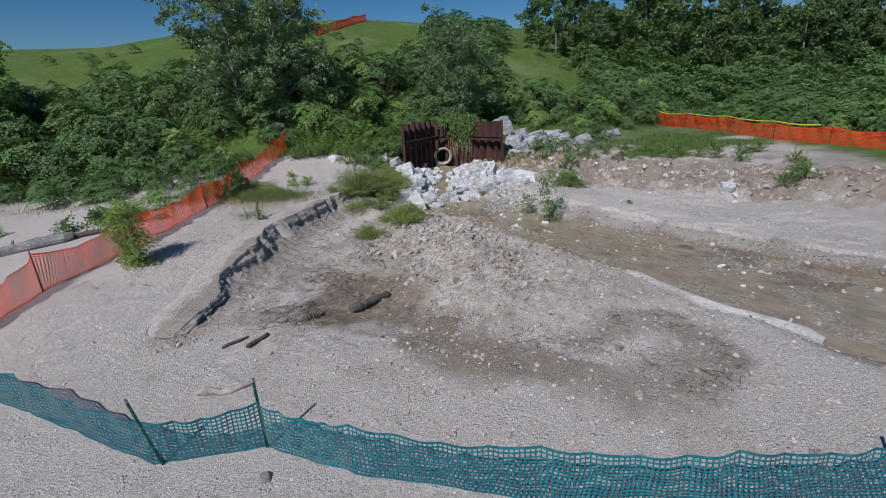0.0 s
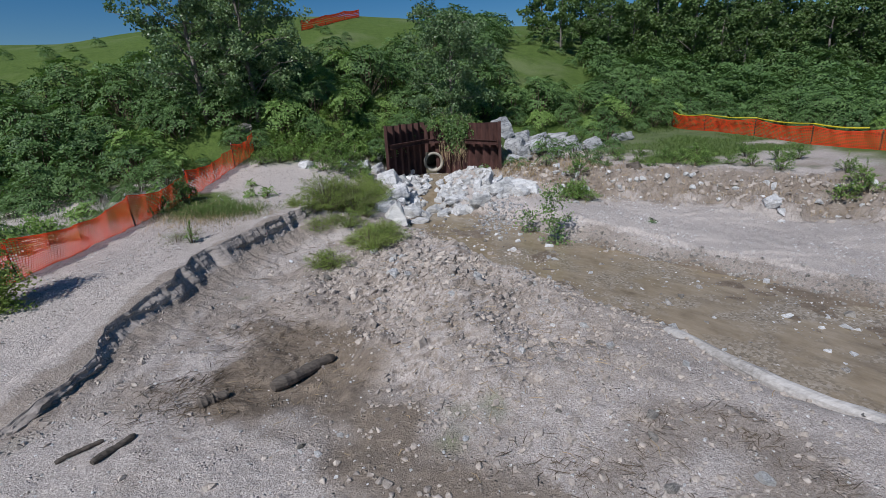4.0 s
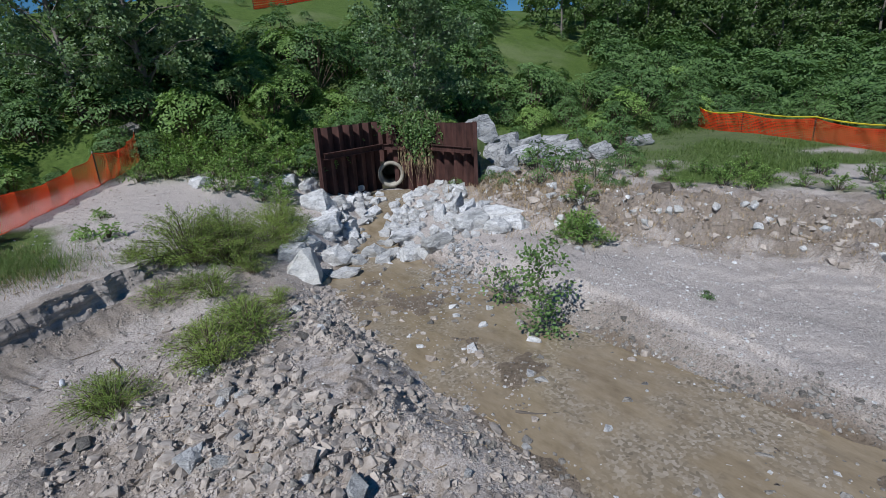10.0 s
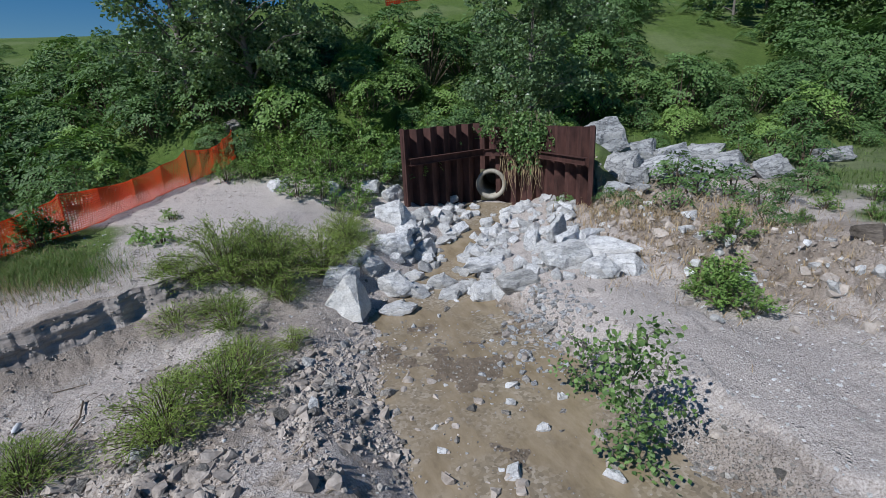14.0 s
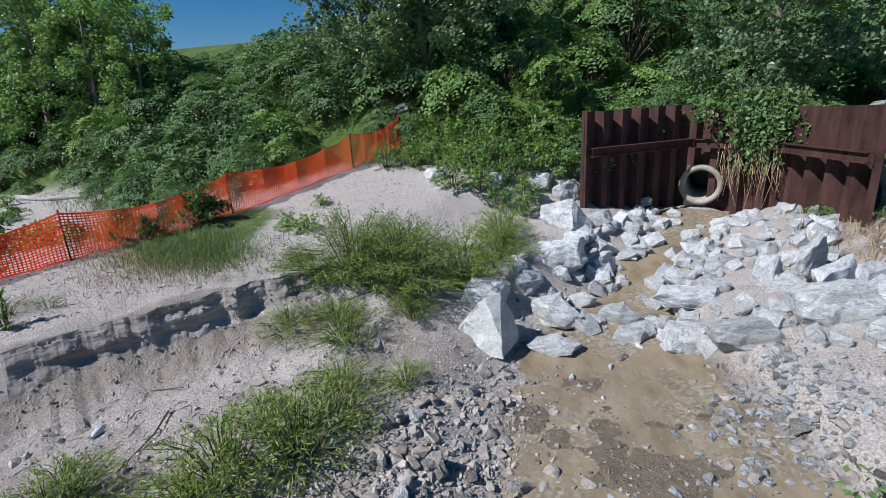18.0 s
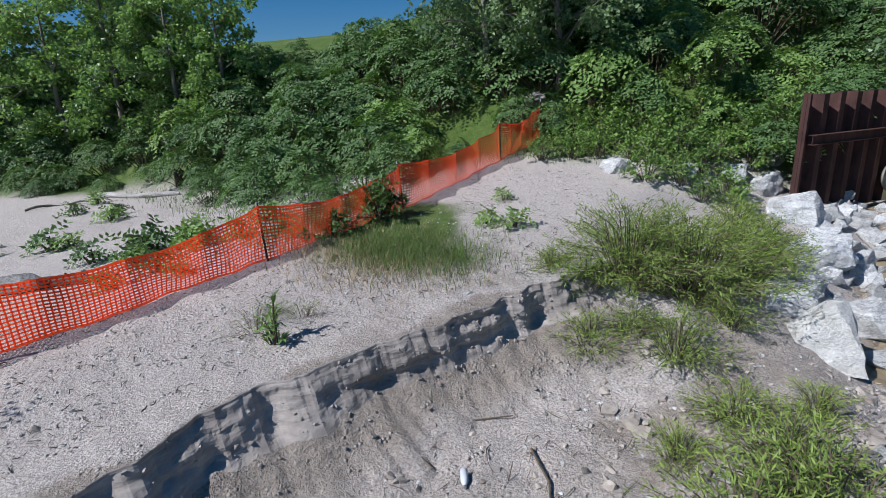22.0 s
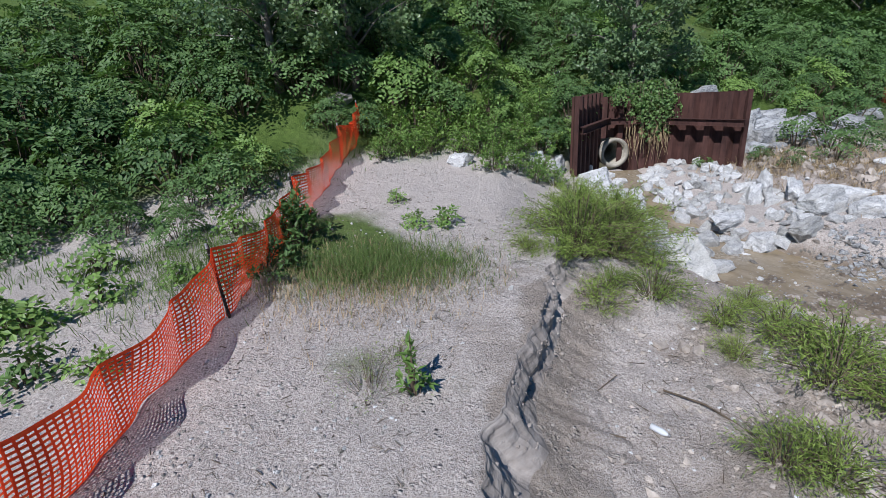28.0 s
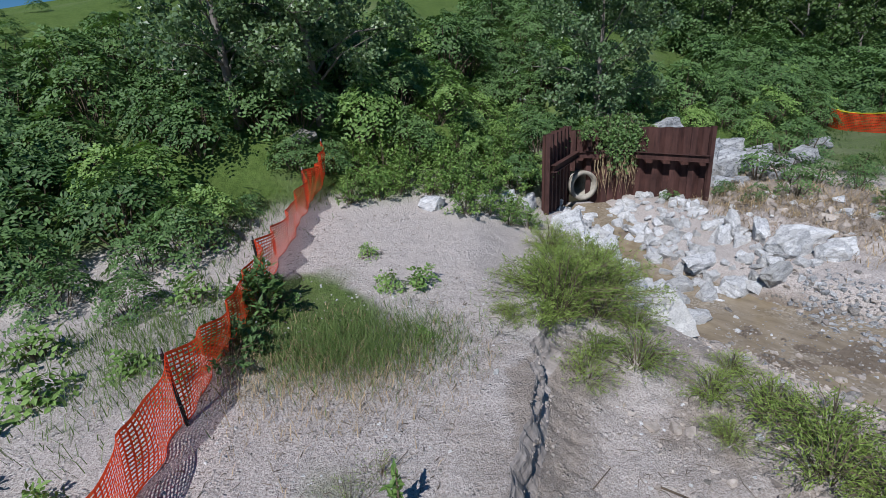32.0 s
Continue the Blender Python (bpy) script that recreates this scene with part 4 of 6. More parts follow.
def boulder(x, y, w, h, deep=None, turn=None, kind=None, tip=(0, 0), sink=0.25, label="pale grey broken limestone boulder at the outlet", mat=None, z=None, group="outlet boulders"):
    me = BOULDERS[kind if kind is not None else rng.randrange(8)]
    if mat:
        key = (me.name, mat.name)
        if key not in TINTED:
            TINTED[key] = me.copy()
            TINTED[key].materials[0] = mat
        me = TINTED[key]
    ob = new("boulder", me)
    z = ground_z(x, y) if z is None else z
    ob.matrix_world = pose(x, y, z + h * (0.5 - sink), tip[0], tip[1], rng.uniform(0, 360) if turn is None else turn) @ Matrix.Diagonal((w * 0.92, (deep or w * 0.8) * 0.92, h * 1.15, 1))
    return tagged(ob, label, "boulder", group)


# large blocks: x, y, width, height, depth, turn
for x, y, w, h, d, turn in ((-1.0, 21.6, 1.1, 0.45, 0.8, 10), (-1.5, 22.6, 1.35, 0.85, 1.0, -15), (-2.6, 21.9, 1.1, 0.7, 0.9, 40), (-2.7, 23.2, 0.8, 0.8, 0.6, 0),
                            (-2.0, 24.6, 1.5, 1.0, 1.2, 25), (-2.5, 26.2, 1.3, 1.0, 1.0, 15), (-1.3, 25.5, 0.8, 0.6, 0.6, 60), (-1.2, 23.7, 0.7, 0.5, 0.5, 0), (-1.9, 27.2, 0.8, 0.6, 0.6, 30), (-0.35, 23.3, 1.1, 0.6, 0.8, 0), (0.15, 22.7, 0.7, 0.4, 0.5, 30),
                            (1.0, 24.2, 1.5, 0.55, 1.0, 20), (1.1, 22.9, 1.0, 0.7, 0.8, 50), (2.0, 22.5, 1.3, 0.55, 0.7, 25)):
    boulder(x, y, w * 0.86, h * 0.9, d * 0.86, turn)
for x, y, w, h, d, turn in ((3.2, 23.5, 1.3, 0.8, 1.0, 15), (3.9, 22.8, 1.0, 0.65, 0.8, -20), (4.3, 24.2, 1.5, 0.75, 0.9, -10), (3.3, 24.8, 1.2, 0.75, 0.5, 60), (2.9, 25.6, 1.2, 0.85, 0.4, 70), (2.2, 25.0, 0.45, 0.8, 0.35, 10), (3.9, 25.3, 1.1, 0.7, 0.45, 55), (4.7, 23.2, 0.9, 0.55, 0.6, 0)):
    boulder(x, y, w, h, d, turn, label="big pale limestone slab bedded in the bank beside the outlet")
for x, y, w, h, d, turn in ((5.6, 29.8, 1.1, 0.8, 0.8, 40), (6.4, 30.4, 1.2, 0.7, 0.9, 10), (7.8, 30.4, 1.1, 0.6, 0.8, 70), (9.5, 31.0, 1.0, 0.6, 0.8, 20), (5.3, 30.8, 1.3, 1.2, 1.0, 0), (6.9, 31.2, 2.0, 1.1, 1.3, 20), (8.4, 31.6, 1.7, 1.0, 1.2, -10), (9.4, 32.4, 1.5, 0.9, 1.0, 5), (10.6, 31.2, 1.5, 1.0, 1.0, 30), (6.1, 33.2, 1.8, 1.2, 1.2, 0), (4.6, 32.8, 1.8, 1.3, 1.3, 10),
                            (7.6, 33.6, 1.9, 0.9, 1.2, 50), (9.0, 34.2, 1.7, 0.8, 1.2, 10), (13.6, 33.6, 1.6, 0.7, 1.2, 0), (4.9, 29.0, 0.8, 0.6, 0.6, 0), (5.7, 28.9, 0.7, 0.35, 0.5, 0), (7.5, 29.0, 0.9, 0.5, 0.6, 0)):
    boulder(x, y, w, h, d, turn, label="blue-grey riprap boulder stacked on the slope", group="slope riprap", mat=ROCK_BLUE)
for x, y, w, h in ((-7.0, 26.45, 0.75, 0.5), (-5.1, 27.0, 0.62, 0.45), (-4.15, 28.1, 0.75, 0.5), (-3.3, 28.2, 0.8, 0.6), (-5.0, 29.2, 0.9, 0.5), (-3.2, 29.4, 0.5, 0.4)):
    boulder(x, y, w, h, label="single pale boulder among low bushes", group="boulders in the bushes")
boulder(-11.3, 30.1, 1.0, 0.5, label="dark grey boulder behind the fence end", group="boulders in the bushes", mat=ROCK_DARK)
boulder(13.25, 17.95, 0.75, 0.5, label="lone pale boulder on the broken bank", group="boulders on the bank")

# white wedge-shaped block at the head of the pool
def wedge_block(x, y, turn):
    bm = bmesh.new()
    for p in ((-0.62, -0.42, 0), (0.55, -0.5, 0), (0.62, 0.4, 0), (-0.5, 0.5, 0), (-0.5, -0.34, 0.22), (0.5, -0.38, 0.3), (0.12, -0.12, 1.02), (0.34, 0.12, 1.0), (0.1, 0.3, 0.9), (-0.42, 0.38, 0.35), (0.56, 0.3, 0.45)):
        bm.verts.new(p)
    bmesh.ops.convex_hull(bm, input=bm.verts[:])
    for _ in range(3):
        bmesh.ops.subdivide_edges(bm, edges=bm.edges[:], cuts=1, use_grid_fill=True)
    bmesh.ops.triangulate(bm, faces=bm.faces[:])
    for v in bm.verts:
        v.co += Vector((noise.noise(v.co * 4), noise.noise(v.co * 4 + Vector((7, 0, 0))), noise.noise(v.co * 4 + Vector((0, 7, 0))))) * 0.04
    ob = part("boulder", bm, ROCK_WHITE)
    ob.matrix_world = pose(x, y, ground_z(x, y) - 0.16, 0, 0, turn)
    return tagged(ob, "white wedge-shaped limestone block at the head of the pool", "boulder", "outlet boulders")


wedge_block(-2.15, 20.95, 12)

# eroded gully above the outlet
for x, y, w in ((0.0, 38.4, 0.6), (0.5, 39.2, 0.5), (0.2, 40.3, 0.55), (2.3, 40.4, 0.5), (1.4, 41.4, 0.6), (0.5, 42.5, 0.6), (0.2, 43.4, 0.5)):
    boulder(x, y, w, w * 0.75, label="pale boulder in the eroded gully above the outlet", group="gully boulders", sink=0.1)

# riprap below the pipe
SMALL = [rock_mesh("rock", 200 + i, 0.5, 0.44, 0.46, 14, 2, rough=0.05) for i in range(6)]
made = 0
while made < 250:
    u = rng.uniform(0, 1)
    y = 22.6 + 7.9 * u
    x = rng.uniform(-2.4 + 0.9 * u, 3.3 + 0.3 * u)
    sd = abs(x - np.interp(y, [21.6, 24.5, 27, 31.3], [0.2, -0.4, -0.2, 0.1]))
    if sd < 0.35 and rng.random() < 0.85:
        continue
    s = rng.choice((0.2, 0.26, 0.32, 0.36, 0.4, 0.48, 0.58)) * rng.uniform(0.85, 1.15)
    ob = new("rock", SMALL[rng.randrange(6)])
    ob.matrix_world = pose(x, y, ground_z(x, y) + s * 0.12, rng.uniform(-25, 25), rng.uniform(-25, 25), rng.uniform(0, 360)) @ Matrix.Scale(s, 4)
    tagged(ob, "pale angular rock in the riprap below the pipe", "rock", "riprap rocks")
    made += 1


def stone_field(name, count, place, size, mat, label, seed, flat=0.78, cuts=0, category="stones"):
    """Many loose stones as one piece of stuff."""
    r = random.Random(seed)
    protos = []
    for i in range(7):
        me = rock_mesh("proto", seed * 10 + i, 0.5, 0.44, 0.5 * flat, 13, cuts, mat, 0.09)
        protos.append(([v.co.copy() for v in me.vertices], [tuple(p.vertices) for p in me.polygons]))
        bpy.data.meshes.remove(me)
    spots = []
    while len(spots) < count:
        spots += [p for p in place(r)]
    spots = spots[:count]
    zs = [p[2] for p in spots] if len(spots[0]) > 2 else land(np.array([p[0] for p in spots]), np.array([p[1] for p in spots]))
    verts, faces = [], []
    for (x, y, *_), z in zip(spots, zs):
        v, f = protos[r.randrange(7)]
        s = size(r)
        m = pose(x, y, z + s * (0.08 if cuts == 0 else 0.0), r.uniform(-20, 20), r.uniform(-20, 20), r.uniform(0, 360)) @ Matrix.Diagonal((s, s * r.uniform(0.7, 1.2), s * r.uniform(0.7, 1.2), 1))
        n = len(verts)
        verts += [m @ p for p in v]
        faces += [tuple(i + n for i in q) for q in f]
    return tagged(new(name, mesh_of(name, verts, faces, mat)), label, category, kind="stuff")


def on_debris(r):
    x, y = r.gauss(-0.4, 1.9), r.gauss(14.7, 2.5)
    if float(lump(x, y, 1.3, 41)) < r.uniform(-0.5, 0.5):
        return
    d, _, run = line_dist(STREAM, np.array([x]), np.array([y]))
    if d[0] > np.interp(run[0], STREAM_RUN, STREAM_HALF) * r.choice((0.3, 0.95, 1.0, 1.0, 1.0)):
        yield x, y


def along_bank(r):
    run = r.uniform(6.5, 33)
    i = np.searchsorted(STREAM_RUN, run) - 1
    w = (run - STREAM_RUN[i]) / (STREAM_RUN[i + 1] - STREAM_RUN[i])
    (ax, ay), (bx, by) = STREAM[i], STREAM[i + 1]
    half = np.interp(run, STREAM_RUN, STREAM_HALF)
    l = math.hypot(bx - ax, by - ay)
    off = r.choice((-1, 1)) * (half + r.gauss(0.25, 0.30))
    yield ax + (bx - ax) * w - (by - ay) / l * off, ay + (by - ay) * w + (bx - ax) / l * off


def in_stream(r):
    run = r.uniform(7.5, 30)
    half = np.interp(run, STREAM_RUN, STREAM_HALF)
    i = np.searchsorted(STREAM_RUN, run) - 1
    w = (run - STREAM_RUN[i]) / (STREAM_RUN[i + 1] - STREAM_RUN[i])
    (ax, ay), (bx, by) = STREAM[i], STREAM[i + 1]
    l = math.hypot(bx - ax, by - ay)
    off = r.uniform(-0.9, 0.7) * half
    yield ax + (bx - ax) * w - (by - ay) / l * off, ay + (by - ay) * w + (bx - ax) / l * off


def on_terrace(r):
    i = r.randrange(0, 6)
    (ax, ay), (bx, by) = TERRACE[i], TERRACE[i + 1]
    w = r.random()
    yield ax + (bx - ax) * w + r.gauss(0.2, 0.7), ay + (by - ay) * w + r.gauss(0.2, 0.9)


def on_mound(r):
    x, y = r.gauss(1.0, 3.2), r.gauss(9.0, 3.6)
    if dry(x, y) and ((x + 3.6) / 1.8) ** 2 + ((y - 8.6) / 2.4) ** 2 > 1.1:
        yield x, y


def dry(x, y):
    d, _, run = line_dist(STREAM, np.array([x]), np.array([y]))
    return d[0] > np.interp(run[0], STREAM_RUN, STREAM_HALF) + 0.1


def anywhere(r):
    x, y = r.uniform(-14, 15), r.uniform(-1.5, 22)
    if dry(x, y):
        yield x, y


def spread(lo, hi, power=2.2):
    return lambda r: lo + (hi - lo) * r.random() ** power


stone_field("debris_stones", 2600, on_debris, spread(0.04, 0.27, 4.2), CLOD, "broken clay clods and stones dumped beside the stream", 31, cuts=1)
stone_field("debris_stones", 700, on_debris, spread(0.04, 0.18, 3), ROCK_DARK, "grey stones scattered over the debris", 32, cuts=1)
stone_field("bank_stones", 2400, along_bank, spread(0.025, 0.14, 3), ROCK_DARK, "small grey stones along the stream edge", 33, cuts=1)
stone_field("stream_stones", 4500, in_stream, spread(0.015, 0.06, 2), ROCK_DARK, "dark gravel bars in the shallow stream", 39)
stone_field("stream_stones", 90, in_stream, spread(0.08, 0.3, 3), ROCK_DARK, "grey stones lying in the shallow stream", 40)
stone_field("stream_stones", 70, in_stream, spread(0.08, 0.3, 3), ROCK, "pale stones lying in the shallow stream", 34)
stone_field("bank_rubble", 1500, on_terrace, spread(0.05, 0.32, 4), CLOD, "rubble on the broken edge of the right bank", 35)
def right_strand(r):
    run = r.uniform(10.5, 33)
    i = np.searchsorted(STREAM_RUN, run) - 1
    w = (run - STREAM_RUN[i]) / (STREAM_RUN[i + 1] - STREAM_RUN[i])
    (ax, ay), (bx, by) = STREAM[i], STREAM[i + 1]
    l = math.hypot(bx - ax, by - ay)
    off = np.interp(run, STREAM_RUN, STREAM_HALF) + abs(r.gauss(0.15, 0.32))
    yield ax + (bx - ax) * w - (by - ay) / l * off, ay + (by - ay) * w + (bx - ax) / l * off


def right_bank(r):
    x, y = r.uniform(4, 17), r.uniform(8, 24)
    if float(lump(x, y, 2.5, 43)) > r.uniform(-0.2, 0.6):
        yield x, y


stone_field("debris_crumbs", 14000, on_debris, spread(0.018, 0.085, 2), CLOD, "crumbled clay and gravel over the debris flat", 41)
stone_field("strand_gravel", 2600, right_strand, spread(0.02, 0.10, 2.8), ROCK_DARK, "dark gravel strip along the stream edge", 42)
stone_field("bank_pebbles", 2200, right_bank, spread(0.02, 0.08, 3), ROCK, "pale pebbles on the sandy stream bank", 43)
stone_field("strand_gravel", 520, lambda r: [(r.gauss(2.7, 0.55), r.gauss(20.7, 0.9))], spread(0.03, 0.18, 2.5), ROCK_BLUE, "grey gravel heap beside the pool", 45)
stone_field("bank_rubble", 260, on_terrace, spread(0.06, 0.4, 3), ROCK, "pale stones in the broken bank edge", 44)
stone_field("pebbles", 6000, on_mound, spread(0.02, 0.13, 3.4), CLOD, "small clods and pebbles on the flat mound", 36)
stone_field("pebbles", 8000, anywhere, spread(0.014, 0.065, 3), ROCK, "pale pebbles scattered over the sand", 37)


def scarp_foot(r):
    i = r.randrange(2, 12)
    (ax, ay), (bx, by) = SCARP[i], SCARP[i + 1]
    w = r.random()
    o = 0.5 + abs(r.gauss(0.1, 0.45))
    yield ax + (bx - ax) * w + o * 0.85, ay + (by - ay) * w - o * 0.45


stone_field("bank_clods", 900, lambda r: [tuple(BANK_FACE[r.randrange(len(BANK_FACE))])], spread(0.018, 0.08, 3.2), CUTBANK, "crumbling clods on the face of the cut bank", 46)
stone_field("bank_clods", 800, scarp_foot, spread(0.03, 0.17, 4), CLOD, "crumbled clods along the foot of the cut bank", 38)


# larger loose stones, each by itself
LOOSE = [rock_mesh("stone", 240 + i, 0.5, 0.42, 0.38, 15, 2, (CLOD, ROCK_DARK, ROCK)[i % 3], 0.03) for i in range(6)]
lr = random.Random(77)
made = 0
while made < 230:
    where = lr.random()
    x, y = next(iter(on_debris(lr)), (None, None)) if where < 0.45 else next(along_bank(lr)) if where < 0.65 else (lr.gauss(2.3, 0.7), lr.gauss(21.0, 1.2)) if where < 0.8 else next(iter(on_mound(lr)), (None, None))
    if x is None:
        continue
    s = lr.uniform(0.14, 0.34) if where < 0.45 else lr.uniform(0.10, 0.22)
    ob = new("stone", LOOSE[lr.randrange(6)])
    ob.matrix_world = pose(x, y, ground_z(x, y) + s * 0.06, lr.uniform(-20, 20), lr.uniform(-20, 20), lr.uniform(0, 360)) @ Matrix.Scale(s, 4)
    tagged(ob, "loose broken stone on the debris by the stream", "stone", "loose stones")
    made += 1

# ---- plants ----
def sumac_mesh(seed, radius, height, rosettes, fronds=8, pairs=5, leaf=0.13, mat=None):
    """Umbrella-topped shrub: leafy rosettes on a dome, over bare stems. Returns (leaf mesh, stem mesh)."""
    r = random.Random(seed)
    quads, stems = [], []
    for k in range(rosettes):
        a = k * 2.399 + r.uniform(-0.3, 0.3)
        q = math.sqrt((k + 0.5) / rosettes)
        z = height * (1 - 0.62 * q * q) * r.uniform(0.86, 1.06)
        c = Vector((math.cos(a) * q * radius, math.sin(a) * q * radius, z + r.uniform(-0.25, 0.15)))
        stems.append(tube_data([(c.x * 0.15, c.y * 0.15, -0.2), (c.x * 0.6, c.y * 0.6, z * 0.55), c], [0.03, 0.022, 0.010], 4, cap=False))
        nrm = Vector((c.x / radius * 0.95, c.y / radius * 0.95, 0.75 + r.uniform(-0.15, 0.2))).normalized()
        e1 = nrm.cross(Vector((0.3, 1, 0.2))).normalized()
        e2 = nrm.cross(e1)
        for f in range(fronds):
            fa = 2 * math.pi * f / fronds + r.uniform(-0.35, 0.35)
            d = (e1 * math.cos(fa) + e2 * math.sin(fa) + nrm * r.uniform(-0.15, 0.5)).normalized()
            length = r.uniform(0.34, 0.66) * leaf / 0.16
            drop = r.uniform(0.15, 0.6)
            side = d.cross(nrm).normalized()
            for p in range(pairs):
                u = (p + 0.8) / pairs
                at = c + d * length * u + Vector((0, 0, -length * drop * u * u))
                for s in (-1, 1):
                    out = (d * 0.5 + side * s + rand_dir(r) * 0.35).normalized()
                    quads.append(leaf_data(at, out, nrm + rand_dir(r) * 0.5, leaf * r.uniform(0.75, 1.2), leaf * 0.55, 0.12))
    return leaves_mesh("leaves", quads, mat or LEAF_SUMAC), mesh_of("stems", *join_data(stems), STEM)


def shrub_thing(name, leaf_me, stem_me, m, label, category, group):
    root = base(name, m, label, category, group)
    part("foliage", leaf_me, None, root)
    part("woody_base", stem_me, None, root)
    return root


def bushy_mesh(seed, radius, height, count, leaf, mat, narrow=0.4, shell=0.55, stems=9):
    """Round leafy bush: leaves in sprays along twigs that fan out from the base."""
    r = random.Random(seed)
    quads, twigs = [], []
    n_tw = max(10, count // 26)
    for k in range(n_tw):
        a, q = r.uniform(0, 2 * math.pi), math.sqrt(r.random())
        tip = Vector((math.cos(a) * q * radius, math.sin(a) * q * radius, height * (1 - 0.75 * q * q) * r.uniform(0.55, 1.08)))
        mid = Vector((tip.x * 0.45, tip.y * 0.45, tip.z * 0.62))
        twigs.append(tube_data([(tip.x * 0.08, tip.y * 0.08, -0.12), mid, tip], [0.014, 0.009, 0.004], 3, cap=False))
        for j in range(count // n_tw):
            u = 0.25 + 0.75 * math.sqrt(r.random())
            at = mid.lerp(tip, (u - 0.5) * 2) if u > 0.5 else Vector((0, 0, 0)).lerp(mid, u * 2)
            at = at + rand_dir(r) * 0.09 * radius
            out = (rand_dir(r, 0.6) + (tip - mid).normalized() * 0.6).normalized()
            quads.append(leaf_data(at, out, Vector((0, 0, 1)), leaf * r.uniform(0.7, 1.25), leaf * narrow, 0.15))
    return leaves_mesh("leaves", quads, mat), mesh_of("stems", *join_data(twigs), STEM)


SUMACS = [sumac_mesh(300 + i, 1.35 + 0.1 * i, 2.2 + 0.3 * (i % 3), 17 + i, 8, 5, 0.19) for i in range(4)]
SUMACS_LIGHT = [sumac_mesh(320 + i, 1.3, 2.0 + 0.2 * i, 16, 8, 5, 0.18, mat=LEAF_LIGHT) for i in range(2)]
LOW = [bushy_mesh(340 + i, 0.8, 0.95 + 0.1 * i, 560, 0.11, LEAF_LIGHT, 0.62) for i in range(3)]


def put_shrub(x, y, meshes, scale, name, label, group, sink=0.1):
    m = pose(x, y, ground_z(x, y) - sink, 0, 0, rng.uniform(0, 360)) @ Matrix.Scale(scale, 4)
    return shrub_thing(name, meshes[0], meshes[1], m, label, "shrub", group)


def hill_depth(x, y):
    d, _, _ = line_dist(HILL, np.array([x]), np.array([y]))
    return float(d[0] * above(HILL, x, y))


def grassy_gap(x, y):
    """Open grassy strips on the hillside."""
    a = math.degrees(math.atan2(x + 1, y + 6))
    h = hill_depth(x, y)
    return (h > 12.5 and -26 < a < 2) or (9 < a < 17.5 and 6 < h < 40) or h > 30 or (x < -14 and h > 11)


VEG = [(-90, -10), (-60, 9), (-40, 18.5), (-29, 22.3), (-22, 21.6), (-16, 20.4), (-13.7, 20.6), (-12.5, 24.0), (-11.8, 27.4), (-9, 27.8), (-6, 28.2), (-3.4, 28.9), (-1.6, 32.6), (2.9, 32.8), (4.8, 33.6), (9, 34.4), (13, 34.6), (20.5, 38.5), (24.5, 36), (26.5, 29), (29, 22), (40, 12), (90, -20)]
FAR_SUMACS = [sumac_mesh(330 + i, 1.5, 2.4, 11, 7, 4, 0.26) for i in range(3)]


def veg_depth(x, y):
    d, _, _ = line_dist(VEG, np.array([x]), np.array([y]))
    return float(d[0] * above(VEG, x, y))


spots = []
for gy_ in range(-11, 30):
    for gx_ in range(-38, 33):
        x = gx_ * 2.0 + (1.0 if gy_ % 2 else 0) + rng.uniform(-0.7, 0.7)
        y = 22 + gy_ * 1.75 + rng.uniform(-0.5, 0.5)
        h = veg_depth(x, y)
        a = math.atan2(x + 2, y + 4)
        if h < 0.25 or h > 36 or abs(a) > 1.25:
            continue
        tuft = grassy_gap(x, y)
        if tuft and (h > 26 or rng.random() < 0.6):
            continue
        if h > 12 and rng.random() < 0.4:
            continue
        near = min(math.hypot(x - 2, y - 14), math.hypot(x + 8, y - 11))
        spots.append((near + (60 if tuft else 0), x, y, h, tuft))
spots.sort()
for x, y, s in ((-3.3, 29.4, 0.62), (-2.6, 29.9, 0.66), (-2.0, 31.0, 0.62), (-1.2, 32.0, 0.6), (-0.3, 32.5, 0.66), (0.7, 32.6, 0.6), (2.3, 32.7, 0.62), (3.3, 31.6, 0.45)):
    put_shrub(x, y, rng.choice(SUMACS_LIGHT + SUMACS[:1]), s, "sumac_shrub", "sumac shrub leaning over the top of the steel wall", "hillside sumacs", 0.1)
far_pieces_v, far_pieces_f = [], []
for k, (near, x, y, h, tuft) in enumerate(spots):
    light = rng.random() < (0.45 if -9 < x < 3 and h < 9 else 0.10)
    s = rng.uniform(0.7, 1.25) * (0.9 if x < -13 and h > 4 else 1.0) * (0.45 if h < 1.0 else 0.7 if h < 2.4 else 0.95 if h < 5 else 1.05)
    if k < 290:
        put_shrub(x, y, rng.choice(SUMACS_LIGHT if light else SUMACS), s, "sumac_shrub", "umbrella-topped green sumac shrub on the hillside" if h > 2.6 else "low young sumac shrub at the foot of the slope", "hillside sumacs", 0.25)
    else:
        me = rng.choice(FAR_SUMACS)[0]
        s = s * 0.3 if tuft else s
        m = pose(x, y, ground_z(x, y) - 0.25 * s, 0, 0, rng.uniform(0, 360)) @ Matrix.Scale(s * 1.15, 4)
        n0 = sum(len(v) for v in far_pieces_v)
        co = np.empty(len(me.vertices) * 3)
        me.vertices.foreach_get("co", co)
        far_pieces_v.append(co.reshape(-1, 3) @ np.array(m.to_3x3()).T + np.array(m.translation))
        lv = np.empty(len(me.loops), dtype=np.int64)
        me.loops.foreach_get("vertex_index", lv)
        far_pieces_f.append(lv.reshape(-1, 3) + n0)
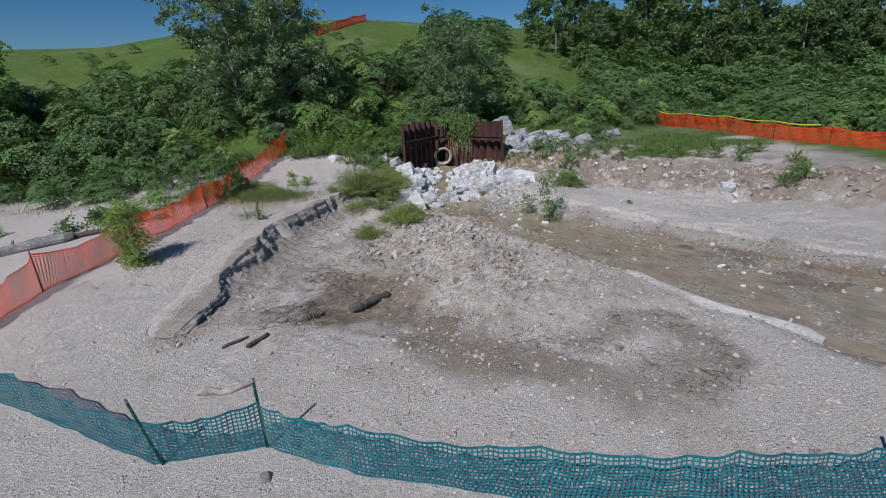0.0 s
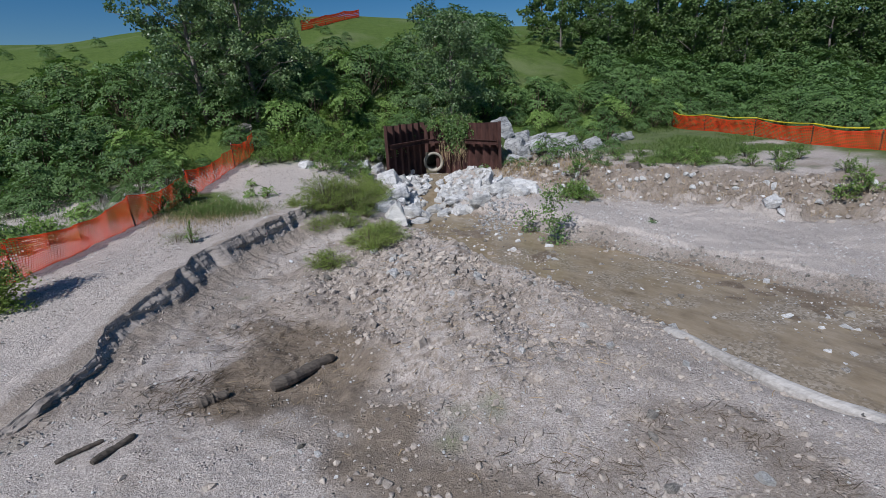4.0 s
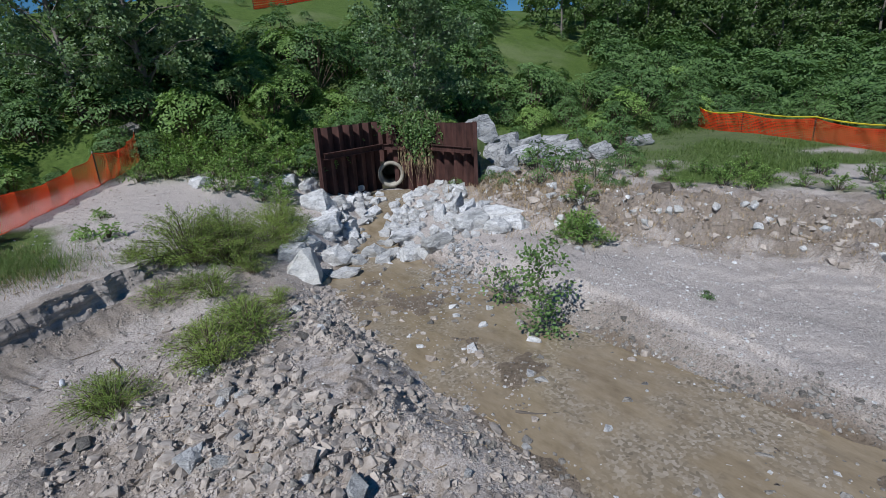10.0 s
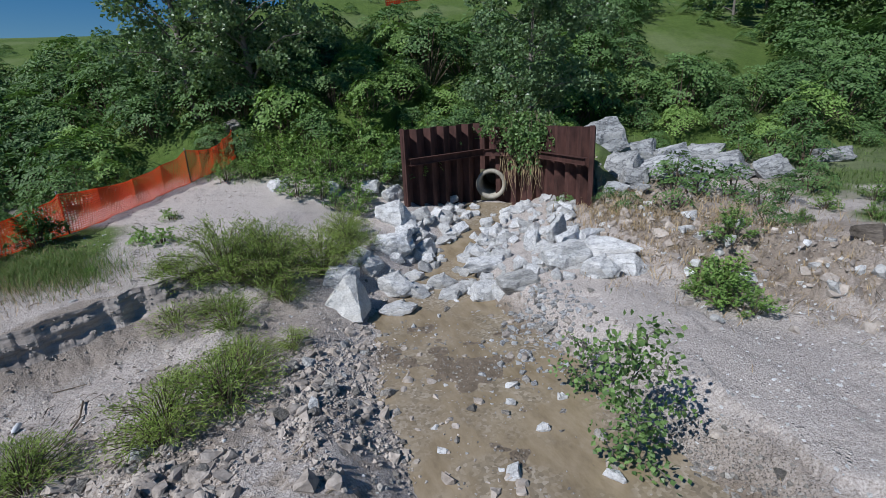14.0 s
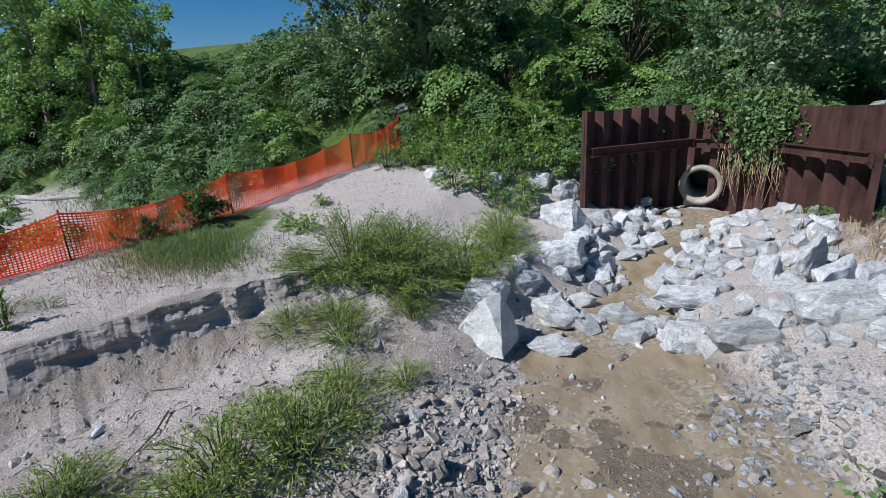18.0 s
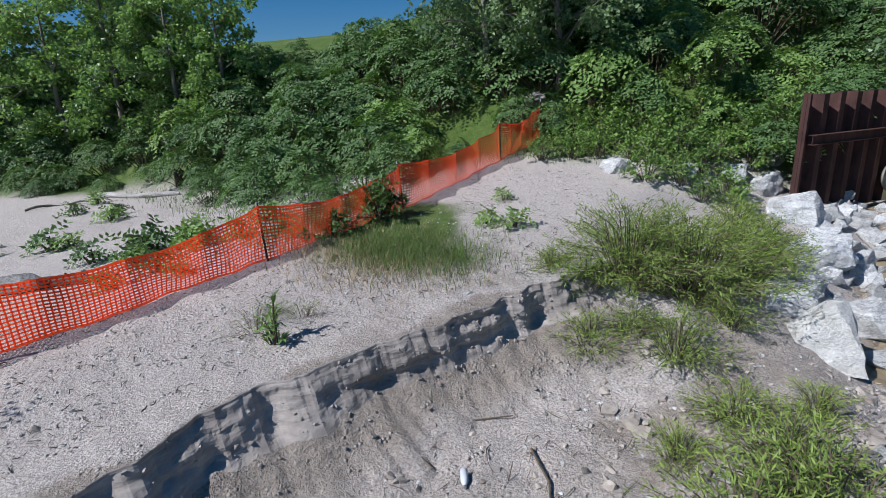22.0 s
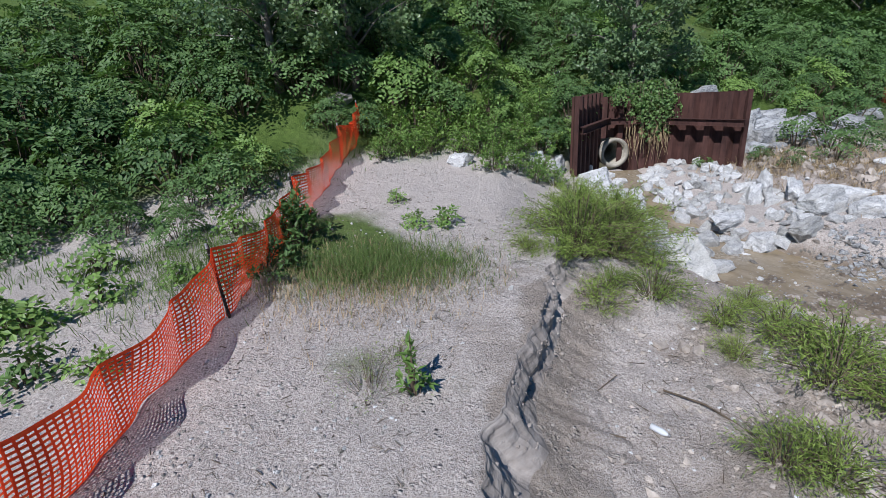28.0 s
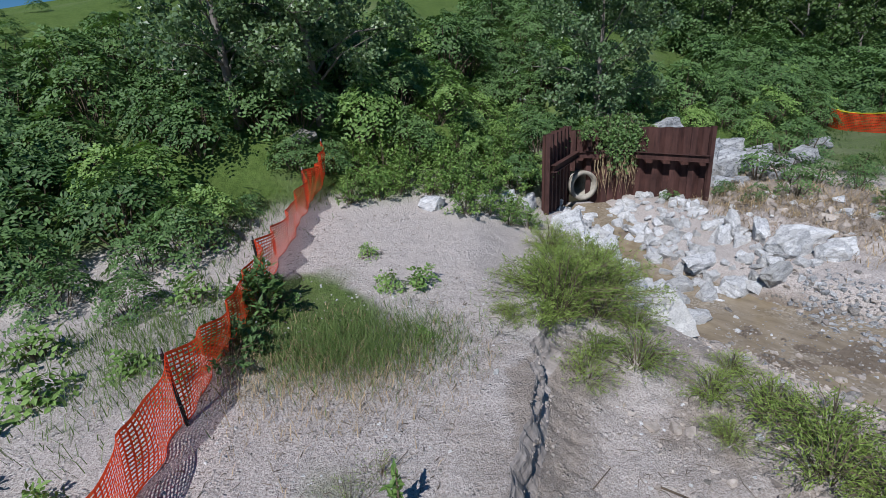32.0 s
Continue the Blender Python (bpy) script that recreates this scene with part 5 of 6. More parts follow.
tagged(new("hillside_thicket", mesh_of("hillside_thicket", np.concatenate(far_pieces_v).tolist(), np.concatenate(far_pieces_f).tolist(), LEAF_SUMAC)), "dense green sumac thicket over the far hillside", "thicket", kind="stuff")


def tree_meshes(seed, height, spread_r, trunk, leaves, leaf=0.13, mat=None, low=0.28, limbs=13, broad=0.85):
    """Tapered trunk, limbs and an uneven crown of leaf clumps."""
    r = random.Random(seed)
    wood, quads, tips = [], [], []
    path, p = [], Vector((0, 0, -0.3))
    for i in range(9):
        path.append(p.copy())
        p = p + Vector((r.uniform(-0.12, 0.12), r.uniform(-0.12, 0.12), height / 9))
    wood.append(tube_data(path, [trunk * (1 - 0.095 * i) for i in range(9)], 9, rough=0.06, r=r))
    for k in range(limbs):
        u = low + (0.95 - low) * (k + r.random() * 0.6) / limbs
        j = min(7, int(u * 8))
        b = path[j].lerp(path[j + 1], u * 8 - j)
        a = k * 2.4 + r.uniform(-0.4, 0.4)
        reach = spread_r * (0.55 + 0.6 * math.sin(math.pi * min(1, (u - low) / (1.05 - low)) * 0.9 + 0.35)) * r.uniform(0.7, 1.1)
        e = b + Vector((math.cos(a) * reach, math.sin(a) * reach, reach * r.uniform(0.15, 0.7)))
        m = b.lerp(e, 0.5) + Vector((0, 0, reach * 0.12))
        wood.append(tube_data([b, m, e], [trunk * 0.34 * (1.1 - u), trunk * 0.2 * (1.1 - u), 0.012], 5, cap=False))
        for _ in range(7):
            w = r.uniform(0.3, 1.0)
            c = (b.lerp(m, w * 2) if w < 0.5 else m.lerp(e, w * 2 - 1))
            t = c + rand_dir(r, 0.8) * r.uniform(0.3, 0.85) * spread_r * 0.42
            wood.append(tube_data([c, t], [0.014, 0.006], 3, cap=False))
            tips.append((t, r.uniform(0.28, 0.55) * (0.6 + spread_r * 0.16)))
    tips.append((path[-1], 0.6))
    per = max(4, leaves // len(tips))
    for c, rad in tips:
        for _ in range(per):
            at = c + rand_dir(r, 0.8) * rad * r.random() ** 0.45
            out = (rand_dir(r, 0.5) + Vector((0, 0, -0.45))).normalized()
            quads.append(leaf_data(at, out, rand_dir(r), leaf * r.uniform(0.7, 1.2), leaf * broad, 0.15))
    return mesh_of("trunk", *join_data(wood), BARK, True), leaves_mesh("crown", quads, mat or LEAF_TREE)


def put_tree(x, y, meshes, scale, label, group="", z=None, turn=None):
    m = pose(x, y, (ground_z(x, y) if z is None else z) - 0.05, 0, 0, rng.uniform(0, 360) if turn is None else turn) @ Matrix.Scale(scale, 4)
    root = base("tree", m, label, "tree", group)
    part("trunk", meshes[0], None, root)
    part("crown", meshes[1], None, root)
    return root


COTTON = [tree_meshes(400 + i, 9.5, 3.5, 0.19, 10500, 0.185, low=0.17, limbs=21) for i in range(3)]
STAND = [tree_meshes(410 + i, 9.0, 3.0, 0.17, 7500, 0.2, LEAF_STAND, low=0.06, limbs=18) for i in range(2)]
put_tree(-10.7, 31.2, COTTON[0], 0.95, "tall cottonwood tree with grey trunk and glossy leaves", "cottonwoods on the slope")
put_tree(-13.6, 30.8, COTTON[1], 1.0, "tall cottonwood tree with grey trunk and glossy leaves", "cottonwoods on the slope")
put_tree(-11.8, 33.0, COTTON[2], 1.0, "tall cottonwood tree with grey trunk and glossy leaves", "cottonwoods on the slope")
put_tree(1.7, 33.2, tree_meshes(430, 9.0, 2.9, 0.15, 13000, 0.18, low=0.10, limbs=24), 0.95, "cottonwood tree leaning over the steel wall", "cottonwoods on the slope")
for x, y, s in ((-31, 26.5, 0.95), (-35, 25, 1.15), (-29, 28, 0.9), (-39, 23.5, 1.1), (-33, 28.5, 1.0), (-43, 22, 1.2), (-37, 28, 1.1), (-47, 22, 1.2), (-41, 27, 1.1)):
    put_tree(x, y, STAND[rng.randrange(2)], s, "broad green tree in the stand beyond the sand", "trees beyond the sand")
WOODS = [tree_meshes(420 + i, 8.0, 2.6, 0.14, 3600, 0.28, LEAF_WOOD, low=0.12) for i in range(2)]
for i in range(34):
    x = 17 + 46 * (i % 17) / 17 + rng.uniform(-1.5, 1.5)
    y = 55 + (i // 17) * 7 + rng.uniform(-2.5, 2.5) - 0.12 * (x - 17)
    put_tree(x, y, WOODS[i % 2], rng.uniform(0.85, 1.25), "tree with pale thin trunk in the hillside wood", "hillside wood")


def put_bush(name, x, y, meshes, scale, label, category="bush", group="", sink=0.02, z=None):
    m = pose(x, y, (ground_z(x, y) if z is None else z) - sink, 0, 0, rng.uniform(0, 360)) @ Matrix.Scale(scale, 4)
    return shrub_thing(name, meshes[0], meshes[1], m, label, category, group)


def willow_mesh(seed, radius, height, stems, leaf=0.07, mat=None, each=34, thick=1.0):
    """Loose fan of thin whips with narrow leaves."""
    r = random.Random(seed)
    quads, twigs = [], []
    for k in range(stems):
        a, q = r.uniform(0, 2 * math.pi), math.sqrt(r.random())
        tip = Vector((math.cos(a) * q * radius, math.sin(a) * q * radius, height * (1.05 - 0.7 * q * q) * r.uniform(0.6, 1.1)))
        mid = Vector((tip.x * 0.5, tip.y * 0.5, tip.z * 0.8))
        twigs.append(tube_data([(tip.x * 0.1, tip.y * 0.1, -0.1), mid, tip], [0.011 * thick, 0.007 * thick, 0.003 * thick], 3, cap=False))
        for j in range(each):
            u = r.uniform(0.25, 1.0)
            at = Vector((0, 0, 0)).lerp(mid, u * 2) if u < 0.5 else mid.lerp(tip, u * 2 - 1)
            out = ((tip - mid).normalized() * 0.8 + rand_dir(r)).normalized()
            quads.append(leaf_data(at + rand_dir(r) * 0.075, out, rand_dir(r), leaf * r.uniform(0.7, 1.4), leaf * 0.19, 0.1))
    return leaves_mesh("leaves", quads, mat or LEAF_WILLOW), mesh_of("stems", *join_data(twigs), STEM)


WILLOWS = [willow_mesh(500, 1.85, 1.7, 130, 0.095, each=52), willow_mesh(501, 1.4, 1.45, 95, 0.095, each=48), willow_mesh(502, 0.95, 0.75, 56, 0.085, LEAF_WILLOW, each=30)]
for x, y, k, s in ((-5.0, 20.6, 0, 1.0), (-4.0, 20.9, 0, 1.0), (-4.6, 21.8, 1, 1.0), (-3.3, 22.2, 1, 0.95), (-3.1, 23.5, 1, 0.8), (-3.7, 24.6, 1, 0.75), (-5.6, 20.0, 2, 1.0)):
    put_bush("willow_bush", x, y, WILLOWS[k], s, "yellow-green sandbar willow bush above the cut bank", group="willow bushes")
for x, y, s in ((-5.1, 18.8, 0.9), (-3.9, 19.1, 1.0), (-4.6, 19.5, 0.8), (-3.3, 20.3, 0.8), (-2.2, 18.7, 0.6), (-3.0, 18.1, 0.8), (-2.5, 17.4, 1.0), (-2.2, 16.6, 1.2), (-2.8, 16.0, 1.1), (-2.4, 15.5, 0.9), (-3.9, 14.6, 0.9), (-4.3, 14.9, 0.8), (-3.5, 17.0, 0.6), (-6.2, 19.9, 0.6)):
    put_bush("willow_bush", x, y, WILLOWS[2], s, "low sprawling green willow on the eroded slope", group="low willows")


def put_sapling(name, x, y, meshes, scale, label):
    root = base(name, pose(x, y, ground_z(x, y) - 0.02, 0, 0, rng.uniform(0, 360)) @ Matrix.Scale(scale, 4), label, "sapling")
    part("trunk", meshes[0], None, root)
    part("crown", meshes[1], None, root)
    return root


put_sapling("poplar_sapling", 4.32, 17.05, tree_meshes(510, 3.0, 0.5, 0.018, 900, 0.10, LEAF_STAND, low=0.08, limbs=13), 1.0, "young poplar sapling at the edge of the muddy stream")
put_sapling("poplar_sapling", 3.55, 18.7, tree_meshes(511, 1.5, 0.45, 0.012, 300, 0.10, LEAF_STAND, low=0.08, limbs=9), 1.0, "small poplar shoots beside the stream")
put_sapling("box_elder_sapling", -11.2, 11.1, tree_meshes(512, 2.6, 0.5, 0.02, 3800, 0.10, LEAF_WILLOW, low=0.04, limbs=24, broad=0.5), 1.0, "bushy bright green box elder sapling by the orange fence")
put_bush("box_elder_sapling", -11.1, 20.7, bushy_mesh(513, 0.75, 1.1, 800, 0.15, LEAF_SUMAC, 0.5), 1.1, "dark green leafy sapling growing through the fence", "sapling")
put_bush("box_elder_sapling", -11.4, 19.2, bushy_mesh(514, 0.8, 0.7, 600, 0.12, LEAF_SUMAC, 0.5), 1.1, "dark green leafy bush at the fence foot", "sapling")
for x, y, s in ((-9.6, 27.0, 0.8), (-8.6, 27.3, 0.75), (-7.9, 27.7, 0.85), (-6.2, 27.4, 0.9), (-5.6, 27.9, 1.0), (-6.4, 28.6, 1.15), (-4.6, 28.5, 1.0), (-3.7, 28.8, 1.05), (-7.6, 28.6, 1.1), (-9.0, 28.4, 1.0), (-5.2, 26.2, 0.7), (-4.6, 26.0, 0.6), (-6.0, 25.9, 0.8), (-4.2, 27.0, 0.8), (-3.9, 26.2, 0.6), (-4.9, 27.5, 0.8), (-5.6, 27.0, 0.7), (-6.9, 27.5, 0.8), (-7.4, 29.4, 1.1), (-6.0, 29.5, 1.1), (-4.9, 29.6, 1.0), (-3.9, 29.9, 1.0), (-8.4, 29.4, 1.1), (-9.4, 29.5, 1.1), (-6.8, 30.5, 1.2), (-5.4, 30.6, 1.2), (-4.3, 31.0, 1.1), (-3.2, 31.3, 1.0), (-8.0, 30.6, 1.2), (-9.2, 30.7, 1.2), (-2.9, 32.4, 1.1), (-4.2, 32.3, 1.2), (-6.0, 31.8, 1.2)):
    put_bush("bright_bush", x, y, LOW[rng.randrange(3)], s * 1.2, "low bright green leafy bush on the sandy crest", group="crest bushes")
# creeping vine patch and bank shrubs
for x, y, s in ((6.5, 21.6, 0.9), (6.6, 22.2, 1.0), (6.8, 22.9, 1.0), (7.2, 23.7, 0.9), (7.0, 21.3, 0.7), (6.1, 22.0, 0.6), (7.5, 24.5, 0.6)):
    put_bush("vine_clump", x, y, LOW[rng.randrange(3)], s, "bright green creeping vine clump on the broken bank", group="bank vines")
SHRUB = []
for i in range(2):
    leaves, joined = sumac_mesh(520 + i, 0.7, 1.1, 7, 7, 4, 0.13, LEAF_SUMAC)
    v, f = [tuple(p.co) for p in joined.vertices], [tuple(p.vertices) for p in joined.polygons]
    SHRUB.append((leaves, [mesh_of("stem", v[k * 12:k * 12 + 12], [tuple(a - k * 12 for a in q) for q in f[k * 8:k * 8 + 8]], STEM) for k in range(7)]))
for x, y, s in ((6.4, 26.9, 0.9), (7.4, 28.5, 1.2), (8.4, 28.2, 1.0), (7.0, 29.6, 1.2), (3.2, 29.6, 0.5), (5.1, 27.2, 0.6), (4.6, 28.3, 0.6), (9.6, 27.4, 0.8), (8.8, 26.8, 0.7), (10.8, 28.6, 0.9), (8.2, 24.3, 0.55), (8.9, 25.0, 0.4), (11.4, 33.2, 1.3), (12.2, 32.6, 1.2), (10.2, 33.4, 1.2), (12.6, 34.0, 1.4)):
    leaves, stems = SHRUB[rng.randrange(2)]
    root = base("sumac_sapling", pose(x, y, ground_z(x, y) - 0.02, 0, 0, rng.uniform(0, 360)) @ Matrix.Scale(s, 4), "young sumac sapling among the riprap", "sapling", "bank sumacs")
    part("foliage", leaves, None, root)
    for stem in stems:
        part("stem", stem, None, root)
for x, y, s in ((12.5, 24.2, 0.8), (13.2, 23.6, 0.7), (14.2, 24.4, 0.8), (13.6, 25.4, 0.8), (15.4, 22.5, 0.7), (16.2, 21.6, 0.8), (15.9, 17.7, 0.8), (16.6, 17.3, 0.9), (17.2, 18.2, 0.8), (11.2, 25.8, 0.5), (17.5, 23.4, 0.9), (9.4, 25.6, 0.45), (10.4, 26.6, 0.6), (12.0, 27.4, 0.7), (11.4, 24.6, 0.5), (14.8, 23.2, 0.6), (18.4, 20.4, 0.8), (13.0, 26.4, 0.7), (16.8, 25.0, 0.8), (18.6, 23.6, 0.9), (15.0, 26.6, 0.8)):
    put_bush("bank_bush", x, y, LOW[rng.randrange(3)], s, "low green bush on the grassy bank", group="bank bushes")
# leaves hanging over the back of the steel wall
def drape_mesh(seed, wide, tall, branches, leaf, mat):
    """Branches that arch out over an edge at the origin and hang down in front of it."""
    r = random.Random(seed)
    quads, twigs = [], []
    for k in range(branches):
        x = r.gauss(0, wide * 0.42)
        fall = tall * r.uniform(0.15, 1.0) * math.exp(-(x / wide) ** 2)
        out = -r.uniform(0.25, 0.75)
        pts = [Vector((x * 0.8, 0.45, -0.15)), Vector((x * 0.9, out * 0.35, r.uniform(0.1, 0.5))), Vector((x, out * 0.85, -fall * 0.35)), Vector((x + r.uniform(-0.2, 0.2), out, -fall))]
        twigs.append(tube_data(pts, [0.016, 0.012, 0.008, 0.003], 3, cap=False))
        for j in range(46):
            u = r.uniform(0.4, 2.999)
            at = pts[int(u)].lerp(pts[int(u) + 1], u % 1) + rand_dir(r) * r.uniform(0.02, 0.16)
            quads.append(leaf_data(at, (rand_dir(r, 0.6) + Vector((0, -0.3, -0.7))).normalized(), rand_dir(r), leaf * r.uniform(0.7, 1.25), leaf * 0.72, 0.12))
    return leaves_mesh("leaves", quads, mat), mesh_of("stems", *join_data(twigs), STEM)


shrub_thing("hanging_bush", *drape_mesh(530, 1.5, 2.0, 66, 0.15, LEAF_STAND), pose(1.5, 31.25, 4.15), "leafy branches hanging over the middle of the steel wall", "bush", "")
# roots hanging behind the pipe
rr_ = random.Random(532)
roots = []
for k in range(70):
    u = rr_.uniform(0.32, 0.97)
    x, y = -0.4 + 2.7 * u, 31.45 - 0.55 * u - rr_.uniform(0.12, 0.32)
    z1, drop = rr_.uniform(2.3, 3.3), rr_.uniform(0.5, 1.3)
    pts = [(x, y, z1), (x + rr_.uniform(-0.1, 0.1), y - 0.05, z1 - drop * 0.4), (x + rr_.uniform(-0.18, 0.18), y - rr_.uniform(0, 0.12), z1 - drop)]
    roots.append(tube_data(pts, [0.014, 0.010, 0.004], 4, cap=False))
tagged(new("hanging_roots", mesh_of("hanging_roots", *join_data(roots), STRAW)), "dry brown roots hanging down the back of the steel wall", "roots", kind="stuff")
# seedlings on the sand
WEED = [sumac_mesh(540 + i, 0.22, 0.42, 4, 6, 4, 0.12, LEAF_LIGHT if i else LEAF_SUMAC) for i in range(3)]
for x, y, s in ((-25.1, 15.5, 1.2), (-24.0, 15.6, 1.0), (-22.6, 15.3, 1.0), (-21.1, 16.6, 1.6), (-20.6, 16.9, 1.2), (-23.4, 19.2, 1.3), (-24.2, 19.6, 1.2), (-16.2, 17.4, 1.7), (-16.0, 16.9, 1.4), (-16.2, 18.6, 1.4), (-15.3, 18.0, 1.5), (-14.8, 17.8, 1.4),
                (-14.0, 15.4, 1.0), (-13.9, 16.4, 1.2), (-14.2, 18.7, 1.4), (-28.0, 20.4, 1.3), (-12.9, 16.4, 0.9), (-9.0, 23.3, 0.8), (-8.6, 21.6, 0.9), (-7.85, 21.65, 1.1), (-13.0, 19.2, 1.0), (-12.7, 21.6, 1.4), (-15.1, 20.2, 1.5), (-26.5, 19.0, 1.2), (8.0, 17.25, 0.5), (-8.0, 19.5, 0.5), (-17.0, 16.3, 1.3), (-15.4, 16.6, 1.2)):
    put_bush("sumac_seedling", x, y, WEED[rng.randrange(3)], s, "small green sumac seedling on bare sand", "seedling", "sand seedlings")
put_bush("tall_weed", -8.65, 15.6, bushy_mesh(550, 0.17, 0.62, 80, 0.11, LEAF_LIGHT, 0.4), 1.35, "single upright green weed on the sand plateau", "weed")
put_bush("twiggy_bush", -9.2, 15.65, willow_mesh(551, 0.8, 0.42, 46, 0.045, each=11, thick=0.4), 1.0, "sparse half-bare twiggy bush on the sand plateau", "bush")
put_bush("twiggy_bush", -8.9, 16.3, willow_mesh(552, 0.55, 0.3, 26, 0.045, each=9, thick=0.4), 1.0, "sparse half-bare twiggy bush on the sand plateau", "bush")


def grass_field(name, count, place, tall, mat, label, seed, lean=0.5, width=0.012, category="grass"):
    """Blades of grass, each a bent strip, as one piece of stuff."""
    r = random.Random(seed)
    spots = []
    while len(spots) < count:
        spots += list(place(r))
    spots = spots[:count]
    zs = land(np.array([p[0] for p in spots]), np.array([p[1] for p in spots]))
    verts, faces = [], []
    for (x, y), z in zip(spots, zs):
        h = tall * r.uniform(0.45, 1.2)
        a = r.uniform(0, 6.283)
        d = Vector((math.cos(a), math.sin(a), 0))
        s = Vector((-d.y, d.x, 0)) * width * r.uniform(0.7, 1.4)
        b = Vector((x, y, z - 0.02))
        m = b + d * h * lean * 0.35 + Vector((0, 0, h * 0.6))
        t = b + d * h * lean * r.uniform(0.6, 1.4) + Vector((0, 0, h * r.uniform(0.75, 1.0)))
        n = len(verts)
        verts += [b - s, b + s, m + s * 0.7, m - s * 0.7, t]
        faces += [(n, n + 1, n + 2, n + 3), (n + 3, n + 2, n + 4)]
    return tagged(new(name, mesh_of(name, verts, faces, mat)), label, category, kind="stuff")


def around(cx, cy, rx, ry):
    def place(r):
        yield r.gauss(cx, rx), r.gauss(cy, ry)
    return place


def veg_edge(r):
    i = r.randrange(3, len(VEG) - 2)
    (ax, ay), (bx, by) = VEG[i], VEG[i + 1]
    w = r.random()
    x, y = ax + (bx - ax) * w + r.gauss(0, 0.6), ay + (by - ay) * w + r.gauss(0.1, 0.5)
    if not (-3.2 < x < 4.6 and y < 32.2):
        yield x, y


def right_grass(r):
    x, y = r.gauss(17.0, 4.2), r.gauss(29.0, 3.6)
    if x > 9.5 and y > 24.2 - 0.3 * (x - 12) and np.exp(-(((x - 17) / 6.5) ** 2 + ((y - 29) / 5.0) ** 2)) + 0.45 * float(lump(x, y, 1.6, 29, 4)) > 0.5:
        yield x, y


grass_field("grass", 5500, around(-9.15, 19.3, 0.9, 0.6), 0.30, GRASS, "tall green-brown grass on the sand plateau", 61, lean=0.85, width=0.005)
grass_field("grass", 4000, around(-9.6, 18.7, 1.2, 0.8), 0.2, STRAW, "dry yellow grass on the sand plateau", 62, lean=0.9, width=0.005)
grass_field("grass", 1800, around(-12.9, 19.8, 0.8, 1.2), 0.35, GRASS, "green grass beside the orange fence", 63, lean=0.8, width=0.006)
grass_field("grass", 7500, veg_edge, 0.26, GRASS, "rank green grass at the foot of the slope", 64, lean=0.85, width=0.009)
grass_field("grass", 9000, right_grass, 0.2, GRASS, "rank green grass on the upper bank", 65, lean=0.85, width=0.009)
grass_field("straw", 6500, on_terrace, 0.2, STRAW, "dry roots and straw on the broken bank", 67, 1.3, 0.007, "straw")
grass_field("straw", 2600, around(6.8, 25.8, 1.8, 2.0), 0.3, STRAW, "dry straw on the bank above the outlet", 68, 1.2, 0.008, "straw")
grass_field("straw", 420, around(4.6, 27.6, 0.7, 0.9), 0.45, STRAW, "hanging dry roots beside the steel wall", 69, 1.0, 0.01, "straw")


# ---- driftwood ----
def log(name, a, b, r0, r1, mat, label, bend=0.06, seed=1, sides=11, rings=14, lift=0.6):
    r = random.Random(seed)
    a, b = Vector((*a, ground_z(*a) + r0 * lift)), Vector((*b, ground_z(*b) + r1 * lift))
    d = (b - a).normalized()
    side = d.cross(Vector((0, 0, 1))).normalized()
    pts, rad = [], []
    for i in range(rings):
        u = i / (rings - 1)
        p = a.lerp(b, u) + side * bend * math.sin(u * 5 + seed) + Vector((0, 0, 0.25 * bend * math.sin(u * 9)))
        pts.append(p)
        rad.append((r0 + (r1 - r0) * u) * (1 + 0.10 * r.uniform(-1, 1)))
    rad[0] *= 0.7
    rad[-1] *= 0.6
    trunk_log = tagged(new(name, mesh_of(name, *tube_data(pts, rad, sides, 0.05, True, 0.10, r), mat)), label, "log")
    for k in range(3):
        i = r.randrange(2, rings - 2)
        out = (rand_dir(r) + Vector((0, 0, 0.5))).normalized()
        part("branch_stub", mesh_of("branch_stub", *tube_data([pts[i], pts[i] + out * rad[i] * 1.6], [rad[i] * 0.34, rad[i] * 0.15], 6), mat), mat, trunk_log)
    return trunk_log


log("driftwood_log", (-21.0, 11.8), (-15.9, 15.0), 0.30, 0.22, DRIFT_GREY, "big bleached grey driftwood log lying on the sand", 0.18, 3, 13, 22)
log("driftwood_log", (-16.2, 14.75), (-14.6, 15.9), 0.16, 0.08, WETWOOD, "dark rotten end of a driftwood log", 0.05, 4)
log("driftwood_log", (-30.0, 21.0), (-25.1, 22.6), 0.14, 0.10, DRIFT, "weathered grey log near the bushes", 0.15, 5)
log("driftwood_log", (-30.5, 18.5), (-29.0, 20.5), 0.06, 0.04, WETWOOD, "thin dark branch on the sand", 0.3, 15)
log("driftwood_log", (4.4, 8.95), (7.1, 4.7), 0.13, 0.18, DRIFT, "long bleached log half sunk in the sand", 0.12, 6, lift=0.1)
log("driftwood_log", (-4.0, 8.0), (-3.0, 9.2), 0.15, 0.12, WETWOOD, "short dark rotting log on the mud", 0.02, 7)
log("driftwood_log", (-5.2, 7.45), (-4.75, 7.75), 0.13, 0.08, WETWOOD, "dark broken stump end on the mud", 0.02, 8)
log("driftwood_log", (-6.9, 6.15), (-6.4, 6.6), 0.045, 0.035, WETWOOD, "short dark stick on the sand", 0.02, 9)
log("driftwood_log", (-6.25, 6.05), (-5.95, 6.7), 0.06, 0.05, WETWOOD, "short dark stick on the sand", 0.02, 10)
log("driftwood_log", (-6.7, 4.2), (-5.7, 4.45), 0.09, 0.05, CLOD, "low crumbling ledge of dried clay", 0.08, 11)
